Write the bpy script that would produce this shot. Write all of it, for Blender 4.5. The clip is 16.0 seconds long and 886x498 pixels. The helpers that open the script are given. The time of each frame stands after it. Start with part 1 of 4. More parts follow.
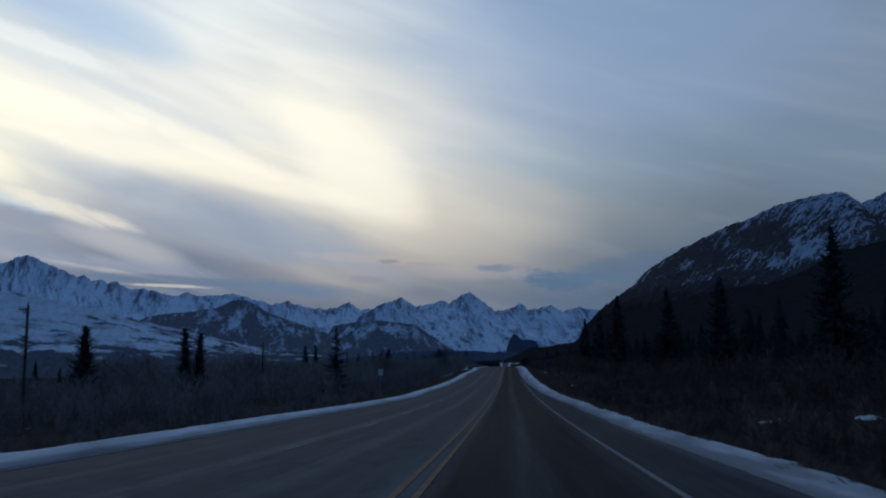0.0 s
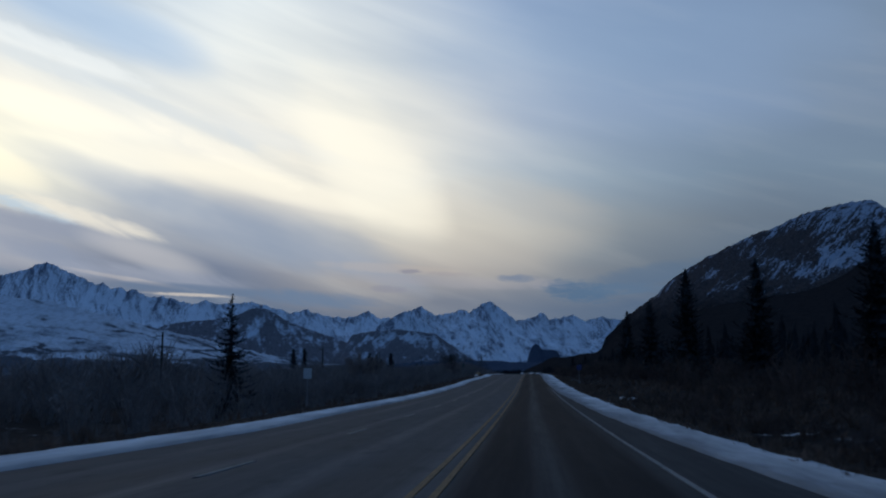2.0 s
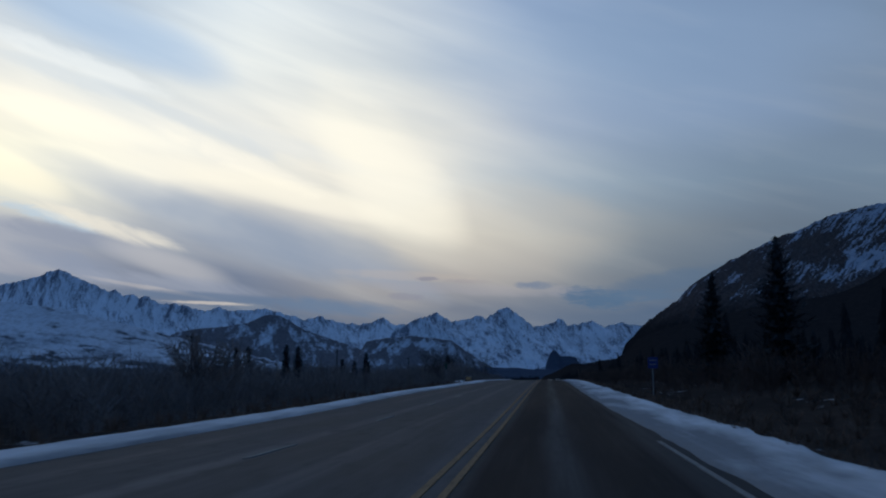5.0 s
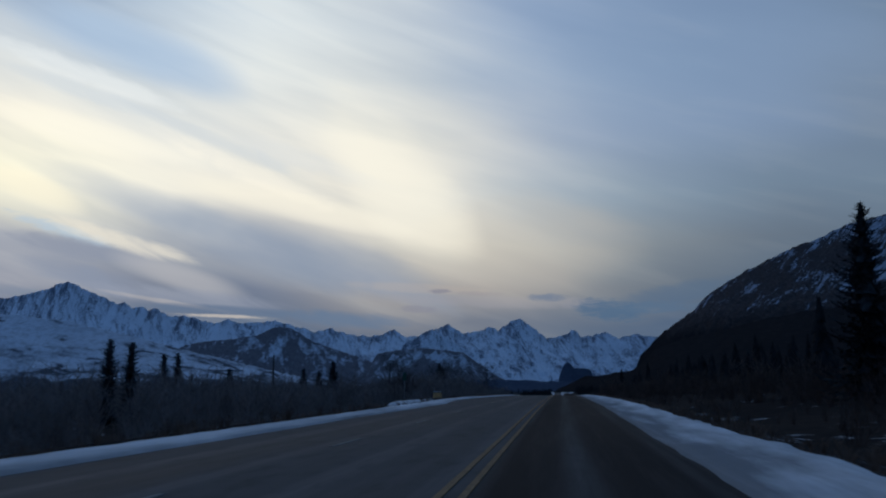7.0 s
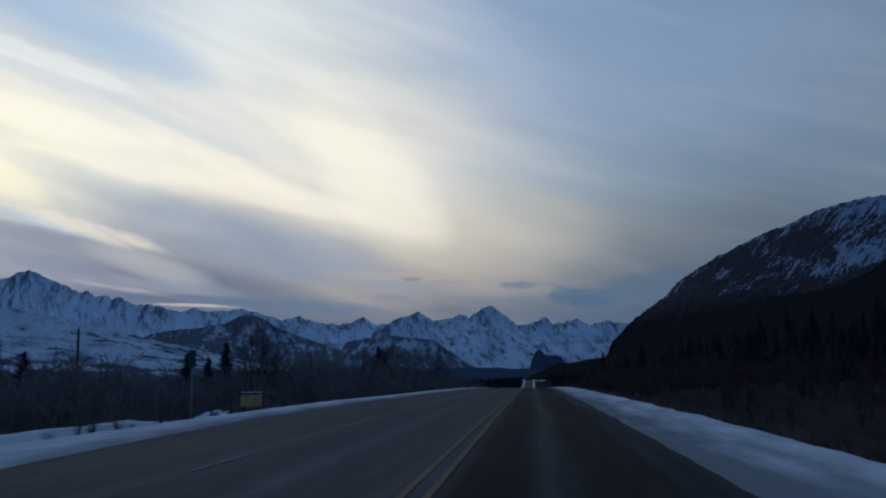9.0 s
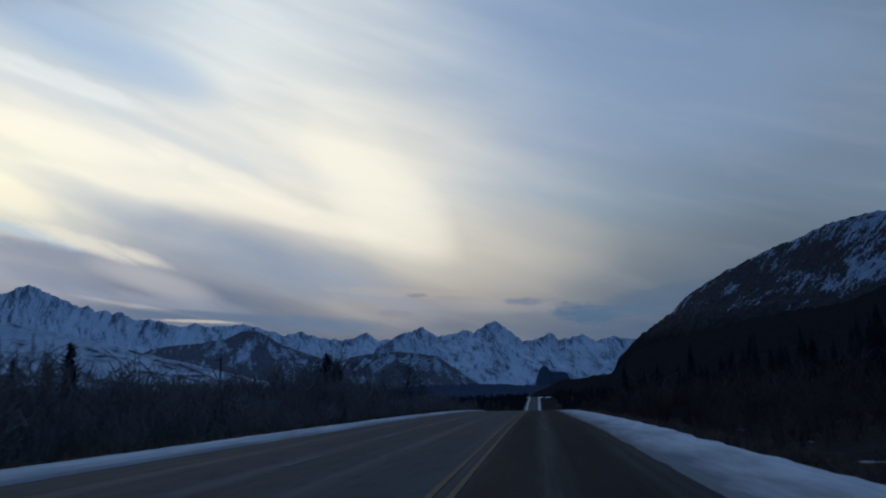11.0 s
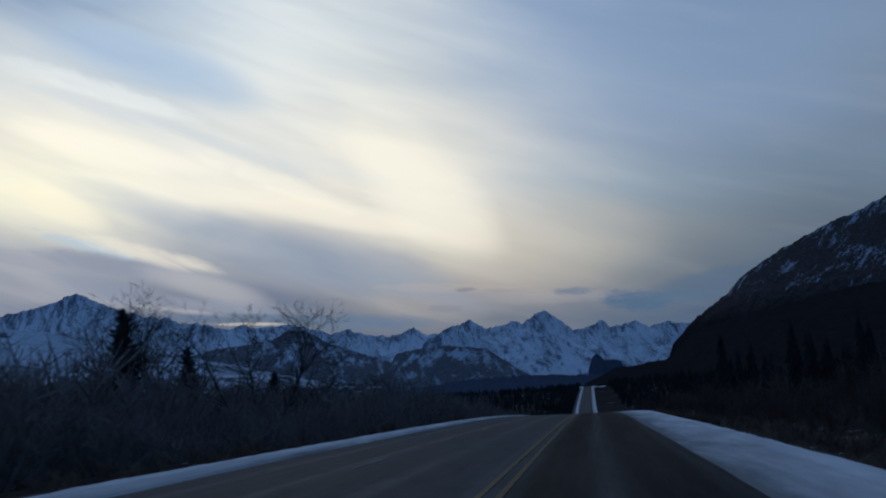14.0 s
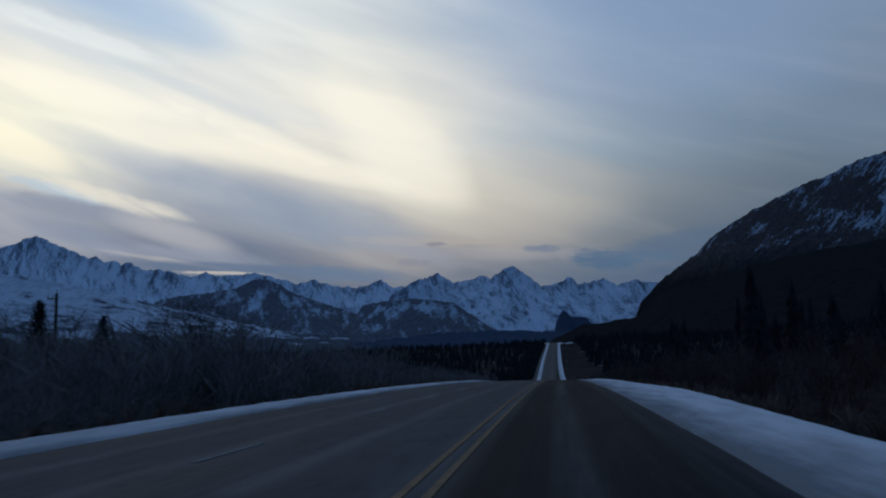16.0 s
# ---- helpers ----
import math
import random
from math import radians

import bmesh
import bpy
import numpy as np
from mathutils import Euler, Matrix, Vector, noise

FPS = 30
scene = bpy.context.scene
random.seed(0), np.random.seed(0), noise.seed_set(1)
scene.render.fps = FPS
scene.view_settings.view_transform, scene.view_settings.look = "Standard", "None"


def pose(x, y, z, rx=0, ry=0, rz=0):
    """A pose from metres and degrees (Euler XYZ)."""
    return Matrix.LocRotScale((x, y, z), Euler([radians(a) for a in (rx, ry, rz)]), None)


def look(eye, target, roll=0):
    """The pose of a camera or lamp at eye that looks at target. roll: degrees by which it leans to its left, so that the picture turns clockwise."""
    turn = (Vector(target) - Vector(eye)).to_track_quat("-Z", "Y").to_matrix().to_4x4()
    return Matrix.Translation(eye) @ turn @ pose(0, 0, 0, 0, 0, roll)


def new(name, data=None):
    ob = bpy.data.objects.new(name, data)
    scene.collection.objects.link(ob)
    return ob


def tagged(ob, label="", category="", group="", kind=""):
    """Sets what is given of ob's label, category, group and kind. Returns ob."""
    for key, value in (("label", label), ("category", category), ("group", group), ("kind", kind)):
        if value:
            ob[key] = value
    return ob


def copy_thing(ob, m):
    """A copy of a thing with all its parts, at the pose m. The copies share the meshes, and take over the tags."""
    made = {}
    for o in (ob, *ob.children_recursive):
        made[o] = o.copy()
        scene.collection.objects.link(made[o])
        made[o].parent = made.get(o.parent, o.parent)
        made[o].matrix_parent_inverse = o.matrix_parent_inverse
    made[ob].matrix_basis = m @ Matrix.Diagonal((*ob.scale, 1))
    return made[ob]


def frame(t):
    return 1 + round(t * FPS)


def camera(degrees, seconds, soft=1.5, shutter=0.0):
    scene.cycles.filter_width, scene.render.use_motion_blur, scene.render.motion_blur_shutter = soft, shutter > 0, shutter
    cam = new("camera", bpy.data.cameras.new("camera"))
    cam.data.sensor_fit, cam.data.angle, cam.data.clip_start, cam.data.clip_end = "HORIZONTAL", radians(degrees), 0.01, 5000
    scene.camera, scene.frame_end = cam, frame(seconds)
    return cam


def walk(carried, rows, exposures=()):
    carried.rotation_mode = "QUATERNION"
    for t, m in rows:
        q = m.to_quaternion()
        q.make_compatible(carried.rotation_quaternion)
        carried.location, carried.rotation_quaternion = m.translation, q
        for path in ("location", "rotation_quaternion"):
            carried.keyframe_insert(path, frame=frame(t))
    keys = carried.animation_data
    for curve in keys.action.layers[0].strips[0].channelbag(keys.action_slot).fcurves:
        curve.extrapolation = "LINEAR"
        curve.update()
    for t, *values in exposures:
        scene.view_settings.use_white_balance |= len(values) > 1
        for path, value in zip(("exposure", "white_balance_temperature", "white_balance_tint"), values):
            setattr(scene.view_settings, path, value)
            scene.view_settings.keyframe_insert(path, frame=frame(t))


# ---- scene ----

# ================= the road's long profile =================
# distance along the road, height of the road surface
PROFILE = [(-400, 6), (-60, 1.3), (0, 0), (20, -0.32), (41, -0.56), (70, -0.70), (90, -0.66), (112, -0.50), (130, -0.32), (151, -0.02),
           (168, 0.30), (195, 0.92), (220, 1.42), (247, 1.97), (280, 2.5), (316, 3.0), (351, 3.42), (392, 3.65), (420, 3.68),
           (448, 3.58), (475, 3.36), (490, 3.12), (511, 2.78), (560, 1.6), (640, -1.5), (760, -5.5), (860, -7.8), (944, -7.6), (1040, -4),
           (1200, 2.5), (1400, 10.0), (1560, 16.0), (1620, 16.8), (1700, 16), (1900, 8), (2500, 0), (5200, 0)]
PY, PZ = np.array(PROFILE, float).T
_fy = np.arange(-400, 5200, 4.0)
_fz = np.interp(_fy, PY, PZ)
_fz = np.convolve(np.pad(_fz, 4, mode="edge"), np.ones(9) / 9, "valid")


def road_z(y):
    return np.interp(y, _fy, _fz)


# ================= camera =================
SPEED = 27.5        # metres a second
EYE = 1.4           # eye height over the road
TURNS = [           # seconds, yaw, pitch, roll
    (0, 3.95, 7.43, 0.00),
    (0.5, 4.02, 7.68, -0.84),
    (1, 4.31, 9.09, -1.05),
    (1.5, 4.40, 8.06, -0.88),
    (2, 5.20, 8.03, -0.31),
    (2.5, 5.11, 9.01, 0.28),
    (3, 5.51, 8.57, -0.29),
    (5.5, 6.37, 8.47, -0.21),
    (6, 6.36, 8.67, -0.40),
    (6.5, 6.90, 9.04, -0.20),
    (7, 7.07, 9.22, -0.12),
    (7.5, 7.01, 8.91, 0.01),
    (8, 6.50, 8.28, 0.27),
    (8.5, 5.15, 9.01, 0.11),
    (9, 5.38, 8.50, 0.28),
    (9.5, 5.08, 9.50, 0.19),
    (10, 5.69, 9.21, 0.33),
    (12.5, 5.53, 9.98, 0.05),
    (13, 5.42, 9.66, 0.12),
    (13.5, 7.71, 10.33, 0.96),
    (14, 8.89, 9.19, 2.29),
    (14.5, 7.62, 9.52, 1.82),
    (15, 7.72, 7.16, 2.96),
    (15.5, 7.41, 7.41, 2.08),
    (16, 6.91, 6.36, 0.93)]
cam = camera(50.3, 16.0, soft=2.1, shutter=0.25)
rows = []
for t, yaw, pitch, roll in TURNS:
    y = SPEED * t
    x = 0.15 * min(1, max(0, (t - 12.5) / 1.5))
    rows.append((t, pose(x, y, float(road_z(y)) + EYE, 90 + pitch, roll, yaw)))
walk(cam, rows, [(0, 0.12), (3, 0.12), (5.5, 0.08), (6.8, 0.0), (16, 0.0)])

# ================= world and sun =================
SUN_AZ, SUN_EL = radians(-27), radians(8)


class Nodes:
    """A short way to write node trees."""

    def __init__(self, tree):
        self.t = tree
        tree.nodes.clear()

    def add(self, kind, **props):
        n = self.t.nodes.new(kind)
        for k, v in props.items():
            if k == "operation":
                n.operation = v
            elif k == "blend_type":
                n.blend_type = v
            elif k == "data_type":
                n.data_type = v
            elif k == "sky_type":
                n.sky_type = v
            elif k == "attribute_name":
                n.attribute_name = v
            elif k == "feature":
                n.feature = v
            elif k == "clamp":
                n.use_clamp = v
        return n

    def put(self, socket, value):
        if isinstance(value, bpy.types.NodeSocket):
            self.t.links.new(value, socket)
        elif value is not None:
            socket.default_value = value

    def math(self, op, a, b=None, c=None, clamp=False):
        n = self.add("ShaderNodeMath", operation=op, clamp=clamp)
        for s, v in zip(n.inputs, (a, b, c)):
            self.put(s, v)
        return n.outputs[0]

    def ramp(self, fac, stops, mode="LINEAR"):
        n = self.add("ShaderNodeValToRGB")
        r = n.color_ramp
        r.interpolation = mode
        while len(r.elements) < len(stops):
            r.elements.new(0.5)
        for e, (p, c) in zip(r.elements, stops):
            e.position = p
            e.color = (c, c, c, 1) if isinstance(c, (int, float)) else (*c, 1)
        self.put(n.inputs[0], fac)
        return n.outputs[0]

    def noise(self, vec, scale, detail=4, rough=0.55, distort=0.0):
        n = self.add("ShaderNodeTexNoise")
        self.put(n.inputs["Vector"], vec)
        n.inputs["Scale"].default_value = scale
        n.inputs["Detail"].default_value = detail
        n.inputs["Roughness"].default_value = rough
        n.inputs["Distortion"].default_value = distort
        return n.outputs["Fac"]

    def mix(self, fac, a, b, blend="MIX"):
        n = self.add("ShaderNodeMix", data_type="RGBA", blend_type=blend)
        self.put(n.inputs["Factor"], fac)
        for s, v in ((n.inputs[6], a), (n.inputs[7], b)):
            self.put(s, (*v, 1) if isinstance(v, tuple) and len(v) == 3 else v)
        return n.outputs[2]

    def scaled(self, vec, s):
        n = self.add("ShaderNodeVectorMath", operation="MULTIPLY")
        self.put(n.inputs[0], vec)
        n.inputs[1].default_value = s
        return n.outputs[0]

    def split(self, vec):
        n = self.add("ShaderNodeSeparateXYZ")
        self.put(n.inputs[0], vec)
        return n.outputs

    def join(self, x, y, z=0.0):
        n = self.add("ShaderNodeCombineXYZ")
        for s, v in zip(n.inputs, (x, y, z)):
            self.put(s, v)
        return n.outputs[0]


def srgb(r, g, b):
    return tuple(((c / 255) / 12.92 if c / 255 < 0.04045 else ((c / 255 + 0.055) / 1.055) ** 2.4) for c in (r, g, b))


world = bpy.data.worlds.new("sky")
scene.world = world
world.use_nodes = True
W = Nodes(world.node_tree)
ways = W.add("ShaderNodeTexCoord").outputs["Generated"]
dx, dy, dz = W.split(ways)
azim = W.math("ARCTAN2", dx, dy)
elev = W.math("ARCSINE", dz)
# streaks of high cloud fall gently to the right
along = W.math("SUBTRACT", W.math("MULTIPLY", azim, 0.96), W.math("MULTIPLY", elev, 0.28))
across = W.math("ADD", W.math("MULTIPLY", azim, 0.28), W.math("MULTIPLY", elev, 0.96))
soft = W.noise(W.join(W.math("MULTIPLY", along, 1.6), W.math("MULTIPLY", across, 5.0)), 2.0, 3, 0.45, 0.2)
wisps = W.noise(W.join(W.math("MULTIPLY", along, 1.5), W.math("MULTIPLY", across, 8.0)), 2.2, 4, 0.42, 0.25)
billow = W.noise(W.join(W.math("MULTIPLY", along, 1.4), W.math("MULTIPLY", across, 3.6)), 3.2, 4, 0.45, 0.2)
threads = W.noise(W.join(W.math("MULTIPLY", along, 2.0), W.math("MULTIPLY", across, 15.0)), 2.4, 4, 0.48, 0.3)
# torn edges: the wide gradients are read at a wandering place
sky_az = W.math("ADD", azim, W.math("ADD", W.math("MULTIPLY", W.math("SUBTRACT", soft, 0.5), 0.10), W.math("MULTIPLY", W.math("SUBTRACT", wisps, 0.5), 0.05)))
sky_el = W.math("ADD", elev, W.math("ADD", W.math("MULTIPLY", W.math("SUBTRACT", billow, 0.5), 0.05), W.math("MULTIPLY", W.math("SUBTRACT", wisps, 0.5), 0.035)))
SPAN = [-0.534, -0.417, -0.293, -0.161, -0.027, 0.105, 0.228, 0.345]   # azimuths, in radians, at which the bands are named


def band(*colours):
    """One height of the evening sky: its colours along SPAN."""
    return W.ramp(W.math("ADD", sky_az, 0.6), [(a + 0.6, srgb(*c)) for a, c in zip(SPAN, colours)], "B_SPLINE")


BANDS = [   # height in radians, from the hilltops up
    (0.080, band((117, 128, 148), (107, 118, 138), (88, 107, 133), (120, 125, 137), (108, 118, 134), (79, 99, 125), (72, 91, 116), (72, 91, 114))),
    (0.119, band((148, 153, 167), (121, 129, 145), (107, 122, 147), (172, 166, 161), (146, 148, 152), (105, 116, 128), (83, 102, 124), (87, 105, 125))),
    (0.161, band((162, 167, 178), (154, 162, 174), (173, 175, 181), (226, 221, 206), (171, 175, 174), (120, 131, 142), (95, 110, 127), (98, 113, 130))),
    (0.214, band((255, 250, 224), (237, 234, 223), (228, 224, 213), (239, 234, 221), (169, 181, 191), (125, 144, 163), (108, 127, 148), (110, 129, 148))),
    (0.277, band((243, 238, 223), (223, 226, 224), (230, 229, 222), (238, 234, 220), (164, 177, 195), (131, 150, 175), (123, 142, 167), (113, 131, 154))),
    (0.339, band((211, 218, 222), (205, 215, 222), (231, 234, 230), (200, 207, 211), (158, 176, 199), (126, 149, 177), (122, 143, 170), (115, 134, 158))),
    (0.400, band((146, 167, 193), (181, 198, 215), (227, 233, 233), (190, 200, 210), (149, 170, 199), (118, 141, 171), (119, 141, 170), (109, 131, 157))),
]
fan = BANDS[0][1]
for (e_low, _), (e_high, colours) in zip(BANDS, BANDS[1:]):
    rise = W.math("DIVIDE", W.math("SUBTRACT", sky_el, e_low), e_high - e_low, clamp=True)
    fan = W.mix(rise, fan, colours)
# fine fibres: grey where the veil is thick, brighter where it is thin; weak in the clear blue side
veiled = W.ramp(W.math("MULTIPLY", azim, -1.0), [(0.0, 0.35), (0.22, 1.0)])
fan = W.mix(W.math("MULTIPLY", W.ramp(threads, [(0.45, 0.0), (0.75, 0.38)]), veiled), fan, W.mix(1.0, fan, srgb(216, 222, 232), "MULTIPLY"))
fan = W.mix(W.math("MULTIPLY", W.ramp(threads, [(0.25, 0.32), (0.48, 0.0)]), veiled), fan, W.mix(0.35, fan, srgb(250, 245, 232)))
fan = W.mix(W.math("MULTIPLY", W.ramp(wisps, [(0.5, 0.0), (0.78, 0.6)]), veiled), fan, W.mix(1.0, fan, srgb(214, 222, 232), "MULTIPLY"))


def veil(sky_in, az, el, half, thick, fall, colour, strength):
    """One soft streak of cloud, falling to the right by fall, with a torn edge."""
    n = math.hypot(1, fall)
    da, de = W.math("SUBTRACT", azim, az), W.math("SUBTRACT", elev, el)
    u = W.math("DIVIDE", W.math("SUBTRACT", W.math("MULTIPLY", da, 1 / n), W.math("MULTIPLY", de, fall / n)), half)
    v = W.math("DIVIDE", W.math("ADD", W.math("MULTIPLY", da, fall / n), W.math("MULTIPLY", de, 1 / n)), thick)
    q = W.math("ADD", W.math("MULTIPLY", u, u), W.math("MULTIPLY", v, v))
    q = W.math("ADD", q, W.math("MULTIPLY", W.math("SUBTRACT", billow if thick > 0.0105 else torn if half > 0.045 else frayed, 0.5), 4.6))
    return W.mix(W.math("MULTIPLY", W.ramp(W.math("DIVIDE", q, 2.4), [(0.0, 1.0), (1.0, 0.0)], "EASE"), strength), sky_in, srgb(*colour))


torn = W.noise(W.join(W.math("MULTIPLY", along, 5.0), W.math("MULTIPLY", across, 18.0)), 3.0, 6, 0.6, 0.8)
frayed = W.noise(W.join(W.math("MULTIPLY", azim, 1.0), W.math("MULTIPLY", elev, 3.5)), 60.0, 5, 0.6, 0.6)
CLOUDS = [  # azimuth, elevation, half length, half thickness, fall, colour, strength
    (-0.461, 0.352, 0.092, 0.0219, 0.24, (160, 187, 218), 0.60),   # blue opening
    (-0.499, 0.320, 0.070, 0.0090, 0.25, (236, 240, 240), 0.45),   # white edge
    (-0.498, 0.303, 0.065, 0.0065, 0.22, (204, 213, 220), 0.50),   # thin grey streak
    (-0.371, 0.268, 0.080, 0.0065, 0.34, (204, 211, 216), 0.55),   # thin grey streak
    (-0.282, 0.254, 0.075, 0.0090, 0.33, (214, 218, 220), 0.40),   # thin grey streak
    (-0.470, 0.262, 0.095, 0.0120, 0.20, (252, 247, 230), 0.60),   # cream band
    (-0.330, 0.236, 0.085, 0.0090, 0.40, (252, 246, 230), 0.45),   # cream band
    (-0.321, 0.212, 0.113, 0.0118, 0.21, (248, 242, 224), 0.55),   # cream band
    (-0.410, 0.192, 0.090, 0.0150, 0.27, (176, 185, 196), 0.55),   # grey underside
    (-0.280, 0.150, 0.130, 0.0240, 0.25, (124, 142, 168), 0.72),   # grey underside
    (-0.184, 0.121, 0.063, 0.0118, 0.36, (146, 156, 174), 0.45),   # grey underside
    (-0.537, 0.201, 0.040, 0.0120, 0.36, (252, 244, 218), 0.65),   # bright edge
    (-0.513, 0.167, 0.041, 0.0051, 0.26, (178, 197, 213), 0.70),   # blue gap
    (-0.454, 0.159, 0.062, 0.0070, 0.25, (240, 232, 214), 0.60),   # bright edge
    (-0.501, 0.151, 0.052, 0.0076, 0.17, (138, 146, 164), 0.75),   # grey underside
    (-0.403, 0.129, 0.057, 0.0109, 0.27, (188, 187, 190), 0.55),   # pale band
    (-0.492, 0.122, 0.052, 0.0093, 0.21, (134, 145, 166), 0.70),   # grey underside
    (-0.389, 0.105, 0.082, 0.0076, 0.08, (146, 153, 170), 0.60),   # grey underside
    (-0.402, 0.099, 0.055, 0.0020, 0.15, (214, 202, 190), 0.25),   # bright gap
    (-0.354, 0.093, 0.071, 0.0042, 0.03, (96, 114, 140), 0.80),   # low grey cloud
    (-0.351, 0.087, 0.036, 0.0014, 0.02, (222, 210, 196), 0.5),   # bright gap
    (-0.229, 0.086, 0.062, 0.0067, 0.07, (96, 118, 146), 0.75),   # low blue cloud
    (-0.526, 0.100, 0.050, 0.0067, 0.11, (110, 128, 152), 0.60),   # low grey cloud
    (-0.146, 0.119, 0.055, 0.0042, 0.05, (186, 172, 160), 0.25),   # warm streak
    (-0.066, 0.105, 0.093, 0.0051, 0.03, (150, 150, 160), 0.40),   # grey streak
    (0.052, 0.095, 0.030, 0.009, 0.10, (74, 102, 132), 0.80),   # low blue cloud
    (0.123, 0.112, 0.065, 0.008, -0.17, (80, 104, 132), 0.5),   # low blue cloud
    (0.100, 0.098, 0.036, 0.005, 0.00, (84, 108, 135), 0.7),   # low blue cloud
    (-0.013, 0.109, 0.017, 0.0032, 0.02, (92, 112, 140), 0.85),   # small cloud
    (-0.128, 0.116, 0.010, 0.002, 0.00, (120, 122, 140), 0.60),   # small cloud
    (-0.084, 0.114, 0.018, 0.002, 0.02, (140, 138, 148), 0.50),   # small cloud
    (-0.149, 0.097, 0.018, 0.003, 0.02, (130, 132, 148), 0.50),   # small cloud
    (0.111, 0.352, 0.178, 0.077, 0.05, (126, 151, 186), 0.35),   # blue opening
    (-0.037, 0.160, 0.089, 0.042, 0.00, (206, 194, 178), 0.28),   # warm veil
    (-0.178, 0.242, 0.036, 0.089, -0.90, (250, 245, 228), 0.55),   # cream crest
]
for row in CLOUDS:
    fan = veil(fan, *row)
# the rest of the evening sky, away from the glow, is dim and blue
sky = W.add("ShaderNodeTexSky", sky_type="NISHITA")
sky.sun_disc = False
sky.sun_elevation, sky.sun_rotation = SUN_EL, SUN_AZ
dim = W.mix(1.0, sky.outputs[0], (0.05, 0.05, 0.05), "MULTIPLY")
dim = W.mix(0.85, dim, srgb(62, 98, 144))
away = W.math("ARCCOSINE", W.math("ADD", W.math("MULTIPLY", dy, 0.93), W.math("MULTIPLY", dz, 0.36)))
away = W.ramp(W.math("DIVIDE", away, math.pi), [(0.16, 0.0), (0.36, 1.0)], "EASE")
final = W.mix(away, W.mix(1.0, fan, (1.0, 1.0, 0.995), "MULTIPLY"), dim)
back = W.add("ShaderNodeBackground")
W.put(back.inputs[0], final)
back.inputs[1].default_value = 1.05
W.put(W.add("ShaderNodeOutputWorld").inputs[0], back.outputs[0])

sun = new("sun", bpy.data.lights.new("sun", "SUN"))
sun.data.energy, sun.data.angle, sun.data.color = 0.06, radians(15), (1.0, 0.86, 0.68)
sun.matrix_world = look((math.sin(SUN_AZ) * 100, math.cos(SUN_AZ) * 100, math.tan(SUN_EL) * 100), (0, 0, 0))

# ================= materials =================


def material(name, build, rough=0.9, gloss=0.0):
    m = bpy.data.materials.new(name)
    m.use_nodes = True
    n = Nodes(m.node_tree)
    b = n.add("ShaderNodeBsdfPrincipled")
    out = n.add("ShaderNodeOutputMaterial")
    n.put(out.inputs[0], b.outputs[0])
    b.inputs["Roughness"].default_value = rough
    b.inputs["Specular IOR Level"].default_value = gloss
    build(n, b)
    return m


def where(n):
    return n.add("ShaderNodeTexCoord").outputs["Object"]


def bump(n, b, height, strength=0.5, distance=0.05):
    k = n.add("ShaderNodeBump")
    n.put(k.inputs["Height"], height)
    k.inputs["Strength"].default_value = strength
    k.inputs["Distance"].default_value = distance
    n.put(b.inputs["Normal"], k.outputs[0])


def plain(name, col, rough=0.8, metal=0.0, vary=0.25, scale=6.0):
    def build(n, b):
        f = n.noise(where(n), scale, 5, 0.6)
        dark = tuple(c * (1 - vary) for c in col)
        light = tuple(min(1, c * (1 + vary)) for c in col)
        n.put(b.inputs["Base Color"], n.mix(n.ramp(f, [(0.3, 0.0), (0.7, 1.0)]), dark, light))
        b.inputs["Metallic"].default_value = metal
        bump(n, b, f, 0.2, 0.01)
    return material(name, build, rough, 0.3 if rough < 0.7 else 0.0)


